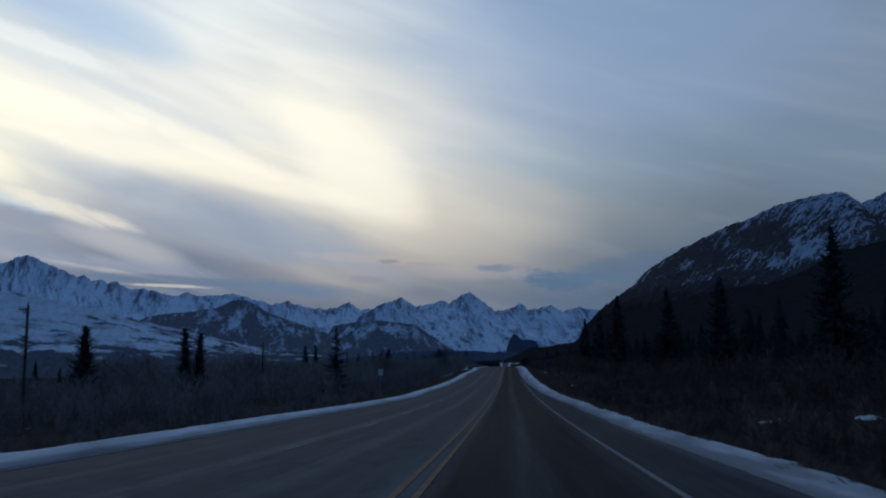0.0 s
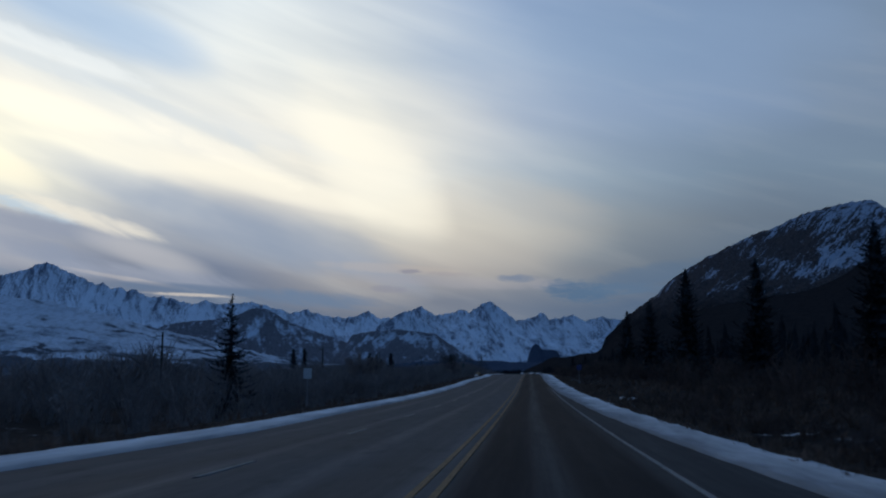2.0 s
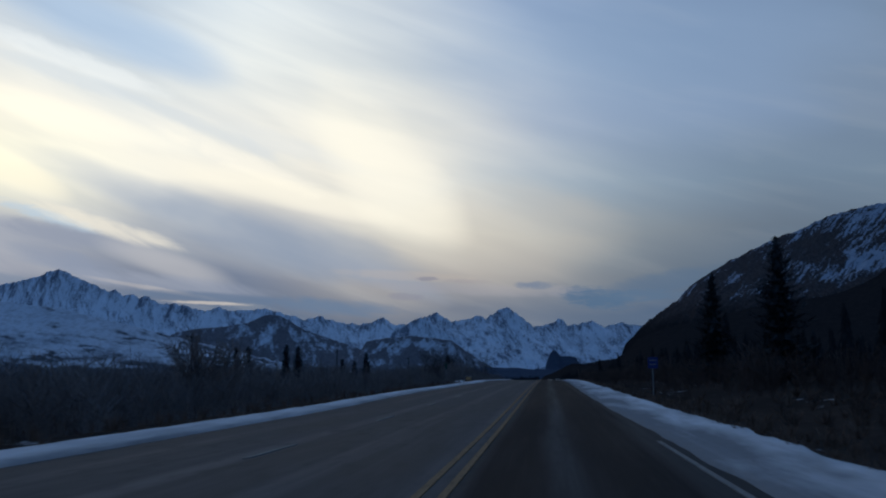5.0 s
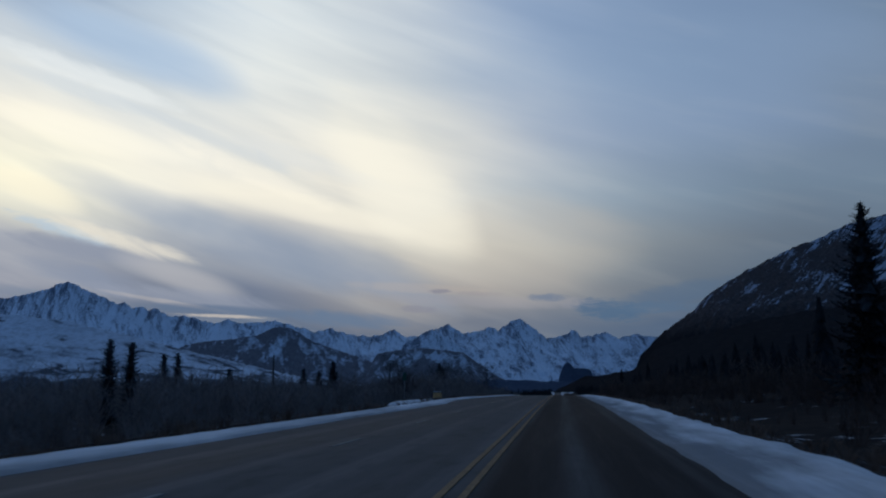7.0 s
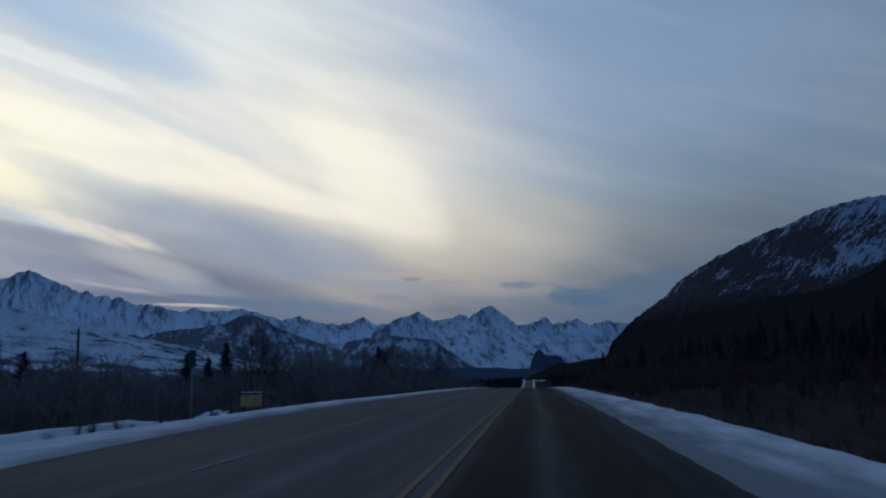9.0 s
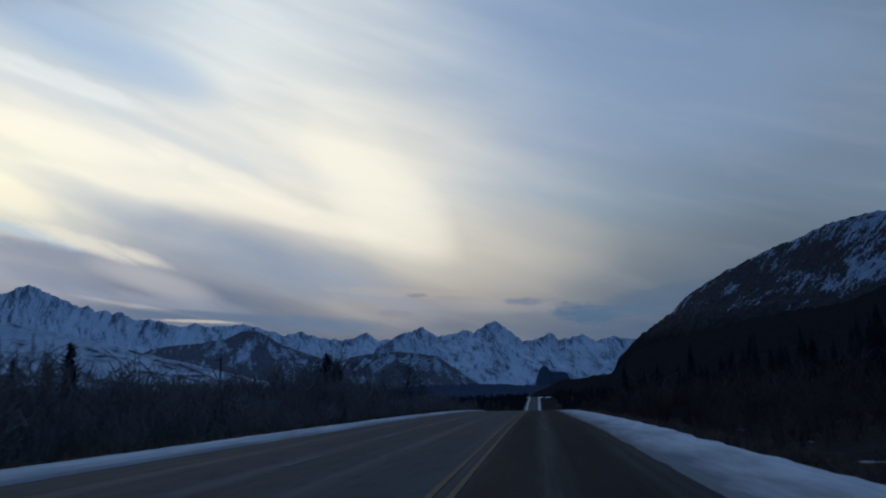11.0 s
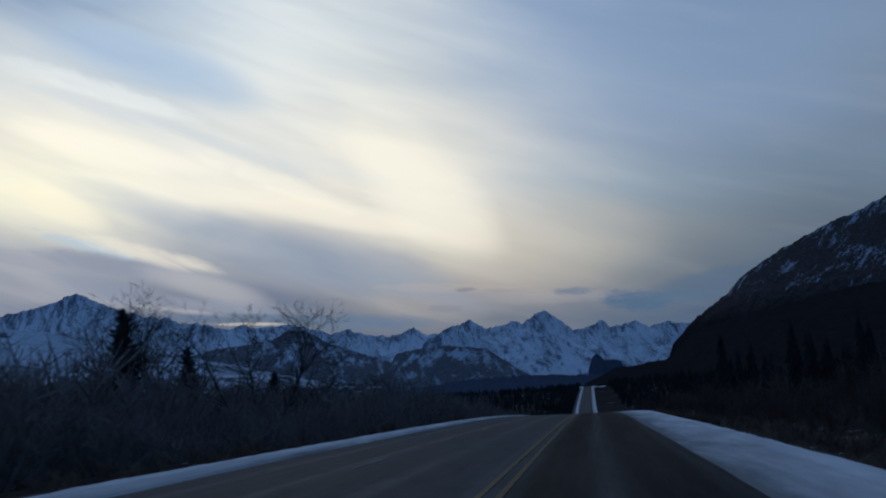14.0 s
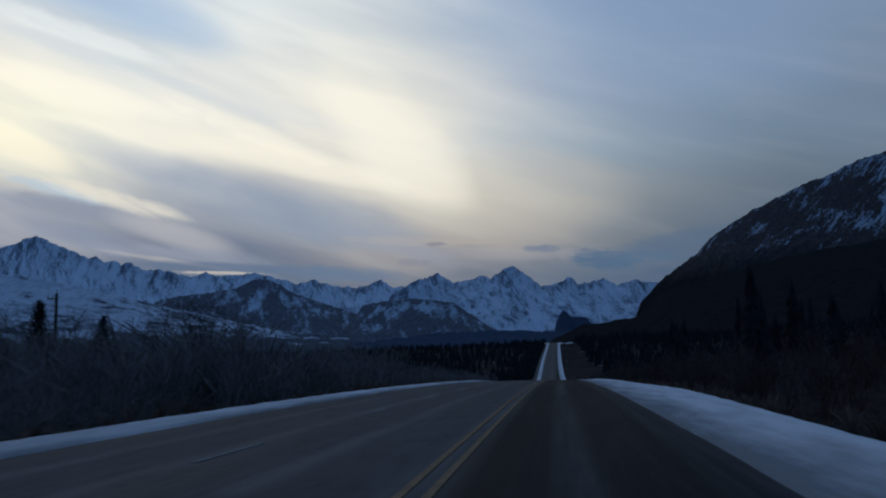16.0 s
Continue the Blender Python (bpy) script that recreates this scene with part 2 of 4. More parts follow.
def asphalt_nodes(n, b):
    p = where(n)
    x, y, z = n.split(p)
    fine = n.noise(p, 14.0, 6, 0.7)
    patch = n.noise(n.scaled(p, (0.35, 0.03, 1)), 1.0, 5, 0.6)
    col = n.mix(n.ramp(patch, [(0.3, 0.0), (0.7, 1.0)]), (0.060, 0.066, 0.073), (0.098, 0.105, 0.114))
    wob = n.math("ADD", x, n.math("MULTIPLY", n.math("SUBTRACT", n.noise(n.scaled(p, (0.1, 0.02, 1)), 1.0, 2), 0.5), 0.5))
    # the two wheel tracks of the driving lane are worn dark
    tracks = n.ramp(n.math("MULTIPLY", n.math("ADD", wob, 5.0), 0.1), [(0.37, 0.0), (0.41, 1.0), (0.47, 1.0), (0.53, 0.72), (0.58, 1.0), (0.715, 1.0), (0.745, 0.55), (1.0, 0.6)])
    col = n.mix(n.math("MULTIPLY", tracks, 0.92), col, (0.004, 0.007, 0.012))
    # pale, dry streaks of road salt between and beside the wheel tracks
    lanes = n.math("SINE", n.math("ADD", n.math("MULTIPLY", wob, 3.434), 0.7))
    salt = n.math("MULTIPLY", n.ramp(lanes, [(0.40, 0.0), (1.0, 1.0)]), n.ramp(n.noise(n.scaled(p, (1.6, 0.03, 1)), 1.0, 6, 0.68), [(0.38, 0.1), (0.6, 1.0)]))
    col = n.mix(n.math("MULTIPLY", salt, n.math("SUBTRACT", 0.7, n.math("MULTIPLY", tracks, 0.45))), col, (0.165, 0.172, 0.182))
    dust = n.noise(n.scaled(p, (3.2, 0.10, 1)), 1.0, 7, 0.7)
    col = n.mix(n.math("MULTIPLY", n.ramp(dust, [(0.48, 0.0), (0.75, 0.6)]), n.math("SUBTRACT", 1.0, n.math("MULTIPLY", tracks, 0.75))), col, (0.125, 0.130, 0.138))
    scuffs = n.noise(n.scaled(p, (2.2, 0.6, 1)), 1.0, 6, 0.7)
    col = n.mix(n.ramp(scuffs, [(0.50, 0.0), (0.72, 0.5)]), col, (0.020, 0.026, 0.033))
    col = n.mix(n.math("MULTIPLY", fine, 0.35), col, (0.011, 0.013, 0.016))
    n.put(b.inputs["Base Color"], col)
    n.put(b.inputs["Roughness"], n.ramp(patch, [(0.3, 0.75), (0.7, 0.95)]))
    bump(n, b, fine, 0.4, 0.01)


def snow_nodes(n, b):
    p = where(n)
    grain = n.noise(p, 5.0, 6, 0.65)
    dirt = n.noise(n.scaled(p, (0.8, 0.12, 1)), 1.3, 6, 0.65)
    across = n.add("ShaderNodeAttribute", attribute_name="slush").outputs["Fac"]
    grime = n.math("ADD", dirt, n.math("MULTIPLY", across, 0.34))
    col = n.mix(n.ramp(grime, [(0.50, 0.0), (0.98, 0.85)]), (0.70, 0.73, 0.78), (0.12, 0.12, 0.122))
    ploughed = n.noise(n.scaled(p, (3.2, 0.035, 1)), 1.0, 5, 0.6)
    col = n.mix(n.ramp(ploughed, [(0.55, 0.0), (0.70, 0.45)]), col, (0.32, 0.33, 0.35))
    specks = n.noise(n.scaled(p, (1, 0.5, 1)), 6.0, 5, 0.7)
    col = n.mix(n.ramp(specks, [(0.63, 0.0), (0.73, 0.6)]), col, (0.14, 0.125, 0.11))
    col = n.mix(n.math("MULTIPLY", grain, 0.3), col, (0.44, 0.465, 0.51))
    n.put(b.inputs["Base Color"], col)
    bump(n, b, grain, 0.7, 0.08)


def ground_nodes(n, b):
    p = where(n)
    big = n.noise(p, 0.03, 5, 0.6)
    small = n.noise(p, 0.9, 6, 0.7)
    col = n.mix(n.ramp(small, [(0.3, 0.0), (0.7, 1.0)]), (0.034, 0.029, 0.028), (0.075, 0.060, 0.052))
    col = n.mix(n.ramp(big, [(0.4, 0.0), (0.6, 0.6)]), col, (0.020, 0.020, 0.022))
    spots = n.noise(p, 0.45, 7, 0.72)
    patches = n.noise(p, 0.06, 3, 0.5)
    cover = n.math("ADD", n.math("MULTIPLY", spots, 0.7), n.math("MULTIPLY", patches, 0.4))
    col = n.mix(n.ramp(cover, [(0.665, 0.0), (0.70, 0.9)]), col, (0.5, 0.52, 0.57))
    n.put(b.inputs["Base Color"], col)
    bump(n, b, small, 0.8, 0.25)


def paint_nodes(colour):
    def build(n, b):
        p = where(n)
        worn = n.noise(n.scaled(p, (6, 1.2, 1)), 2.0, 6, 0.7)
        n.put(b.inputs["Base Color"], n.mix(n.ramp(worn, [(0.30, 0.10), (0.75, 0.65)]), colour, (0.045, 0.045, 0.047)))
    return build


def mountain_nodes(rock, rock2, snow, lo, hi, grain, stretch=(1, 0.5, 0.6), blotch=0.45, speckle=1.9, wood=None):
    """Rock with snow where it can lie: on flat ground and in the gullies."""
    def build(n, b):
        p = where(n)
        gully = n.add("ShaderNodeAttribute", attribute_name="snow_cover").outputs["Fac"]
        fine = n.noise(p, grain, 8, 0.68)
        mid = n.noise(n.scaled(p, stretch), grain * 0.22, 5, 0.6)
        f = n.math("ADD", gully, n.math("ADD", n.math("MULTIPLY", n.math("SUBTRACT", fine, 0.5), speckle), n.math("MULTIPLY", n.math("SUBTRACT", mid, 0.5), blotch)))
        rocks = n.mix(n.ramp(fine, [(0.3, 0.0), (0.7, 1.0)]), rock, rock2)
        if wood:  # scrub and spruce below the tree line
            trees = n.math("SUBTRACT", n.split(p)[2], n.math("MULTIPLY", mid, 160.0))
            rocks = n.mix(n.ramp(n.math("DIVIDE", trees, 400.0, clamp=True), [(0.42, 1.0), (0.75, 0.0)]), rocks, n.mix(fine, tuple(c * 0.6 for c in wood), wood))
        tone = n.noise(p, grain * 0.06, 4, 0.6)
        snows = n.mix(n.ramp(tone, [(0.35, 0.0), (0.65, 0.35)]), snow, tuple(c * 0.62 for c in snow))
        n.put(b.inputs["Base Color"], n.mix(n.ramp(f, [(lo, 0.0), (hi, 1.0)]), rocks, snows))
        bump(n, b, fine, 0.6, 0.25 / grain)
    return build


ASPHALT = material("asphalt", asphalt_nodes, 0.85, 0.03)
SNOW = material("roadside_snow", snow_nodes, 0.8)
GROUND = material("winter_ground", ground_nodes, 1.0)
YELLOW = material("yellow_road_paint", paint_nodes((0.37, 0.25, 0.15)), 0.8)
WHITE = material("white_road_paint", paint_nodes((0.30, 0.30, 0.295)), 0.8)
# haze of distance is put into the next four colours: bluish snow and rock
HAZED_ROCK = material("hazed_rock_and_snow", mountain_nodes((0.13, 0.142, 0.185), (0.22, 0.235, 0.285), (0.80, 0.84, 0.93), 0.28, 0.72, 0.15, (1, 0.6, 1), 0.3, 1.9))
HAZED_FOOT_SNOW = material("hazed_foothill_snow", mountain_nodes((0.085, 0.088, 0.105), (0.14, 0.145, 0.165), (0.62, 0.67, 0.76), 0.25, 0.85, 0.05, (0.22, 1, 2.4), 0.25, 0.8))
HILL_ROCK = material("hazed_brown_hill_and_snow", mountain_nodes((0.125, 0.115, 0.130), (0.22, 0.205, 0.22), (0.60, 0.65, 0.74), 0.42, 0.95, 0.085, (1, 0.5, 0.6), 0.6, 1.8))
HAZE_BLUE = material("dark_haze_blue", mountain_nodes((0.062, 0.078, 0.115), (0.088, 0.106, 0.145), (0.3, 0.36, 0.48), 1.2, 1.6, 0.04))
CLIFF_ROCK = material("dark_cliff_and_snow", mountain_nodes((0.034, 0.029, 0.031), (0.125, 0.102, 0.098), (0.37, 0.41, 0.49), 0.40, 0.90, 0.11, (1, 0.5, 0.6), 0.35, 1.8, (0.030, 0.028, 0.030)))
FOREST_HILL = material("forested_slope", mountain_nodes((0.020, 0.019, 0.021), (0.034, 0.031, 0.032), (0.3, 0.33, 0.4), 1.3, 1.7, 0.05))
NEEDLES = plain("spruce_needles", (0.05, 0.056, 0.06), 0.9, 0, 0.5, 2.0)
FOREST_NEEDLES = plain("forest_needles", (0.024, 0.025, 0.027), 0.95, 0, 0.5, 0.5)
BARK = plain("bark", (0.05, 0.042, 0.036), 0.9, 0, 0.4, 8.0)
BIRCH = plain("pale_birch_bark", (0.06, 0.053, 0.048), 0.85, 0, 0.5, 5.0)
TWIGS = plain("bare_twigs", (0.205, 0.176, 0.168), 0.95, 0, 0.35, 0.4)
DEAD_BRUSH = plain("reddish_dead_brush", (0.10, 0.070, 0.060), 0.95, 0, 0.55, 0.5)
DEAD_GRASS = plain("dead_grass", (0.17, 0.112, 0.084), 0.95, 0, 0.5, 0.8)
WOOD = plain("weathered_pole_wood", (0.06, 0.05, 0.042), 0.9, 0, 0.4, 5.0)
STEEL = plain("galvanised_steel", (0.30, 0.31, 0.32), 0.5, 0.6, 0.2, 9.0)
SIGN_BACK = plain("bare_aluminium", (0.48, 0.49, 0.50), 0.6, 0.0, 0.15, 5.0)
BLUE = plain("blue_sign_sheeting", (0.012, 0.03, 0.16), 0.45, 0, 0.15, 5.0)
GREEN = plain("green_sign_sheeting", (0.01, 0.07, 0.05), 0.45, 0, 0.15, 5.0)
OCHRE = plain("faded_yellow_paint", (0.62, 0.37, 0.16), 0.6, 0, 0.25, 5.0)
DARK = plain("dark_metal", (0.03, 0.03, 0.032), 0.6, 0.2, 0.2, 6.0)
CERAMIC = plain("glazed_insulator", (0.12, 0.08, 0.06), 0.3, 0, 0.1, 6.0)

# ================= mesh helpers =================


def mesh_of(name, verts, faces, mats, smooth=True):
    me = bpy.data.meshes.new(name)
    me.from_pydata(np.asarray(verts, float).tolist(), [], np.asarray(faces).tolist() if isinstance(faces, np.ndarray) else faces)
    for m in (mats if isinstance(mats, (list, tuple)) else [mats]):
        me.materials.append(m)
    if smooth:
        me.polygons.foreach_set("use_smooth", [True] * len(me.polygons))
    me.update()
    return me


def part(name, bm, mat, parent, label=""):
    me = bpy.data.meshes.new(name)
    bm.to_mesh(me)
    bm.free()
    me.materials.append(mat)
    ob = new(name, me)
    ob.parent = parent
    return tagged(ob, label)


def box(bm, size, at, bevel=0.0, turn=None):
    m = Matrix.Translation(at) @ (turn or Matrix()) @ Matrix.Diagonal((*size, 1))
    g = bmesh.ops.create_cube(bm, size=1, matrix=m)
    if bevel:
        es = list({e for v in g["verts"] for e in v.link_edges})
        bmesh.ops.bevel(bm, geom=es, offset=bevel, segments=2, affect="EDGES")
    return bm


def rod(bm, a, b, r1, r2=None, sides=8):
    a, b = Vector(a), Vector(b)
    d = b - a
    m = Matrix.Translation((a + b) / 2) @ d.to_track_quat("Z", "Y").to_matrix().to_4x4()
    bmesh.ops.create_cone(bm, cap_ends=True, segments=sides, radius1=r1, radius2=r1 if r2 is None else r2, depth=d.length, matrix=m)
    return bm


def gradient_noise(x, y, seed=0):
    xi, yi = np.floor(x).astype(np.int64), np.floor(y).astype(np.int64)
    xf, yf = x - xi, y - yi

    def g(ix, iy, fx, fy):
        h = (ix * 374761393 + iy * 668265263 + seed * 974711) & 0xFFFFFFFF
        h = ((h ^ (h >> 13)) * 1274126177) & 0xFFFFFFFF
        a = ((h ^ (h >> 16)) & 0xFFFF) / 65536.0 * 2 * np.pi
        return np.cos(a) * fx + np.sin(a) * fy
    u, v = xf * xf * xf * (xf * (xf * 6 - 15) + 10), yf * yf * yf * (yf * (yf * 6 - 15) + 10)
    a = g(xi, yi, xf, yf) * (1 - u) + g(xi + 1, yi, xf - 1, yf) * u
    b = g(xi, yi + 1, xf, yf - 1) * (1 - u) + g(xi + 1, yi + 1, xf - 1, yf - 1) * u
    return (a * (1 - v) + b * v) * 1.5


def fbm(x, y, octaves=5, seed=0, gain=0.5):
    s, a, t = 0, 1.0, 0
    for k in range(octaves):
        s = s + a * gradient_noise(x * 2 ** k, y * 2 ** k, seed + k)
        t += a
        a *= gain
    return s / t


def ridged(x, y, octaves=5, seed=0):
    s, a, t = 0, 1.0, 0
    for k in range(octaves):
        s = s + a * (1 - np.abs(gradient_noise(x * 2 ** k, y * 2 ** k, seed + k)) * 1.6)
        t += a
        a *= 0.55
    return s / t


def grid_faces(nx, ny):
    i, j = np.meshgrid(np.arange(nx - 1), np.arange(ny - 1))
    q = (j * nx + i).ravel()
    return np.stack([q, q + 1, q + nx + 1, q + nx], 1)


def smooth(v, a, b):
    t = np.clip((v - a) / (b - a), 0, 1)
    return t * t * (3 - 2 * t)


def ground_z(x, y):
    x, y = np.asarray(x, float), np.asarray(y, float)
    base = road_z(y)
    wide = np.exp(-(np.maximum(0, np.abs(x + 3) - 250) / 500) ** 2)
    base = base * wide
    left = -1.7 * smooth(-x, 10.8, 17) - 0.022 * np.clip(-x - 18, 0, 900)
    right = -0.7 * smooth(x, 5.6, 8.2) + 0.5 * smooth(x, 10, 16) + 0.035 * np.clip(x - 14, 0, 90) + 0.04 * np.clip(x - 104, 0, 500)
    rough = fbm(x / 9, y / 9, 4, 3) * 0.5 * smooth(np.abs(x + 3), 11, 22) + fbm(x / 60, y / 60, 3, 9) * 2.0 * smooth(np.abs(x + 3), 20, 90)
    under = -0.35 * (1 - smooth(np.abs(x + 2.4), 7.6, 9.4))
    return base + left + right + rough + under


# ================= ground, road, snow =================
gx = np.unique(np.concatenate([np.linspace(-3400, -400, 40), np.linspace(-400, -60, 40), np.linspace(-60, 60, 81), np.linspace(60, 400, 40), np.linspace(400, 3000, 36)]))
gy = np.unique(np.concatenate([np.linspace(-350, -40, 20), np.arange(-40, 620, 3.0), np.linspace(620, 1800, 130), np.linspace(1800, 4980, 60)]))
GX, GY = np.meshgrid(gx, gy)
ground = new("ground", mesh_of("ground", np.stack([GX.ravel(), GY.ravel(), ground_z(GX, GY).ravel()], 1), grid_faces(len(gx), len(gy)), GROUND))
tagged(ground, "dark winter valley floor with dead grass and snow patches", "ground", kind="structure")

ROAD_Y = np.unique(np.concatenate([np.linspace(-300, -30, 28), np.arange(-30, 640, 2.0), np.arange(640, 1760, 8.0)]))


def loft(name, mat, ys, section, smooth_=True):
    """A long strip: section(y) gives arrays of x and of height over the road, for all stations at once."""
    X, Z = section(ys)
    Y = np.repeat(ys[:, None], X.shape[1], 1)
    X = X - 3.0 * smooth(Y, 560, 1150)   # past the rise the road bears a little to the left
    v = np.stack([X.ravel(), Y.ravel(), (Z + road_z(ys)[:, None]).ravel()], 1)
    me = mesh_of(name, v, grid_faces(X.shape[1], len(ys)), mat, smooth_)
    if mat is SNOW:  # ploughed slush: most at the inner edge
        a = me.attributes.new("slush", "FLOAT", "POINT")
        w = np.exp(-np.abs(X - X[:, :1]) / np.where(X > 0, 0.42, 0.75)) + 0.75 * (X > 0) * (1 - smooth(X - X[:, :1], 0.6, 2.4))
        churned = smooth(Y, 105, 150) * (1 - smooth(Y, 300, 345)) * (X > 0)
        w = w + churned * np.clip(0.28 + 1.1 * fbm(X / 0.7, Y / 9, 4, 77), 0, 0.9)
        a.data.foreach_set("value", w.ravel().astype(np.float32))
    return me


def road_section(ys):
    xs = np.array([-10.5, -10.3, -8.7, -5.0, -1.35, 2.3, 5.0, 5.2])
    zs = np.array([-0.30, -0.06, -0.03, 0, 0.02, 0.0, -0.04, -0.30])
    return np.repeat(xs[None], len(ys), 0), np.repeat(zs[None], len(ys), 0)


road = new("road", loft("road", ASPHALT, ROAD_Y, road_section, False))
tagged(road, "three-lane asphalt highway with pale dry salt streaks", "road", kind="structure")


def line_mesh(name, mat, x, width, ys):
    def section(y):
        X = np.repeat(np.array([[x - width / 2, x - width / 2, x + width / 2, x + width / 2]]), len(y), 0)
        base = 0.02 - abs(x + 1.35) * 0.006
        Z = np.repeat(np.array([[base - 0.006, base + 0.017, base + 0.017, base - 0.006]]), len(y), 0)
        return X, Z
    return loft(name, mat, ys, section, False)


for x, name, mat, label in ((-1.50, "centre_line", YELLOW, "worn yellow road line"), (-1.20, "centre_line", YELLOW, "worn yellow road line"),
                            (2.30, "edge_line", WHITE, "worn white road line"), (-8.7, "edge_line", WHITE, "worn white road line")):
    ob = new(name, line_mesh(name, mat, x, 0.10, ROAD_Y[ROAD_Y < 160] if x > 0 else ROAD_Y[ROAD_Y < 60] if x < -6 else ROAD_Y))
    ob.parent = road
    tagged(ob, label)
for k in range(-3, 52):
    y = 9.1 + 12.0 * k
    ob = new("lane_dash", line_mesh("lane_dash", WHITE, -5.0, 0.095, np.linspace(y, y + 3.05, 3)))
    ob.parent = road


def left_edge(ys):
    """Inner edge of the far snow bank."""
    return np.interp(ys, [0, 20, 40, 83, 100, 137, 178, 195, 240, 258, 267, 278, 297, 315, 345, 400, 440, 459, 480, 560, 720],
                     [-9.0, -9.0, -9.3, -8.0, -8.3, -8.2, -8.25, -8.55, -8.2, -7.9, -8.6, -9.4, -9.5, -8.6, -8.0, -7.95, -8.2, -8.5, -8.75, -8.8, -6.45])


def right_rim(ys):
    """Outer rim of the near snow shoulder."""
    return np.interp(ys, [0, 24, 55, 95, 180, 230, 270, 300, 340, 373, 400, 440, 456, 472, 483, 500],
                     [5.1, 5.1, 5.2, 4.95, 4.9, 4.95, 5.45, 5.4, 5.2, 5.0, 4.75, 5.0, 5.3, 5.8, 6.1, 5.3])


def left_snow(ys):
    n1 = fbm(ys / 14, ys * 0 + 0.3, 4, 21)[:, None]
    n2 = fbm(ys / 5, ys * 0 + 7.3, 4, 22)[:, None]
    inner = left_edge(ys)[:, None] + 0.10 * n1 + 0.05 * n2
    outer = inner - 1.5 + 0.16 * n2 - 0.7 * (smooth(ys, 235, 258) * (1 - smooth(ys, 262, 280)))[:, None] - 0.9 * smooth(ys, 640, 1000)[:, None] - 5.0 * smooth(ys, 1525, 1560)[:, None]
    s = np.array([0.0, 0.06, 0.2, 0.4, 0.6, 0.8, 0.93, 1.0])[None]
    X = inner + (outer - inner) * s
    h = np.array([-0.12, 0.035, 0.055, 0.08, 0.10, 0.08, -0.06, -0.5])[None]
    Z = h * (1 + 0.3 * n2) + 0.03 * fbm(X / 0.8, np.repeat(ys[:, None], 8, 1) / 1.6, 3, 23)
    return X, Z


def right_snow(ys):
    n1 = fbm(ys / 12, ys * 0 + 1.3, 4, 31)[:, None]
    n2 = fbm(ys / 4, ys * 0 + 5.3, 4, 32)[:, None]
    n3 = fbm(ys / 1.9, ys * 0 + 3.3, 3, 34)[:, None]
    even = 1 - 0.75 * smooth(ys, 335, 365)[:, None]
    n1, n2, n3 = n1 * even, n2 * even, n3 * even
    inner = np.interp(ys, [0, 33, 60, 95, 115, 140, 185, 215, 255, 300, 345, 370, 430, 453], [4.1, 3.95, 4.0, 3.2, 2.95, 2.6, 2.2, 2.2, 2.4, 2.45, 2.4, 2.18, 2.22, 2.45])[:, None]
    inner = inner + 0.08 * n1 + 0.07 * n2 + 0.04 * n3
    outer = right_rim(ys)[:, None]
    outer = outer + 0.15 * n1 + 0.2 * n2 + 0.2 * n3 + 0.3 * smooth(ys, 640, 1000)[:, None] + 5.0 * smooth(ys, 1525, 1560)[:, None]
    s = np.array([0.0, 0.05, 0.2, 0.4, 0.55, 0.7, 0.85, 0.95, 1.0])[None]
    X = inner + (outer - inner) * s
    h = np.array([-0.10, 0.03, 0.04, 0.05, 0.07, 0.11, 0.10, -0.12, -0.7])[None]
    Z = h * (1 + 0.3 * n2) + 0.03 * fbm(X / 0.7, np.repeat(ys[:, None], 9, 1) / 1.8, 3, 33)
    return X, Z


SNOW_Y = np.unique(np.concatenate([np.linspace(-300, -30, 60), np.arange(-30, 640, 0.8), np.arange(640, 1740, 5.0)]))
tagged(new("snow_bank", loft("snow_bank", SNOW, SNOW_Y, left_snow)), "ploughed snow bank along the far road edge", "snow bank", kind="structure")
tagged(new("snow_bank", loft("snow_bank", SNOW, SNOW_Y, right_snow)), "wide ploughed snow shoulder beside the driving lane", "snow bank", kind="structure")


def snow_patch(cx, cy, sx, sy, h, seed, turn=0.0):
    """A lumpy drift of snow that lies on the ground."""
    u = np.linspace(-1, 1, 22)
    U, V = np.meshgrid(u, u)
    r = np.sqrt(U * U + V * V) + 0.75 * fbm(U * 2.2 + seed, V * 2.2, 5, seed, 0.6)
    X0, Y0 = U * sx, V * sy
    c, s = math.cos(turn), math.sin(turn)
    X, Y = cx + X0 * c - Y0 * s, cy + X0 * s + Y0 * c
    Z = ground_z(X, Y) + h * (1 - smooth(r, 0.35, 0.95)) * (1 + 0.4 * fbm(U * 4, V * 4, 3, seed + 2)) - 0.25 * smooth(r, 0.7, 1.0)
    return tagged(new("snow_drift", mesh_of("snow_drift", np.stack([X.ravel(), Y.ravel(), Z.ravel()], 1), grid_faces(22, 22), SNOW)),
                  "lumpy drift of ploughed snow beside the road", "snow drift", group="snow drifts along the road")


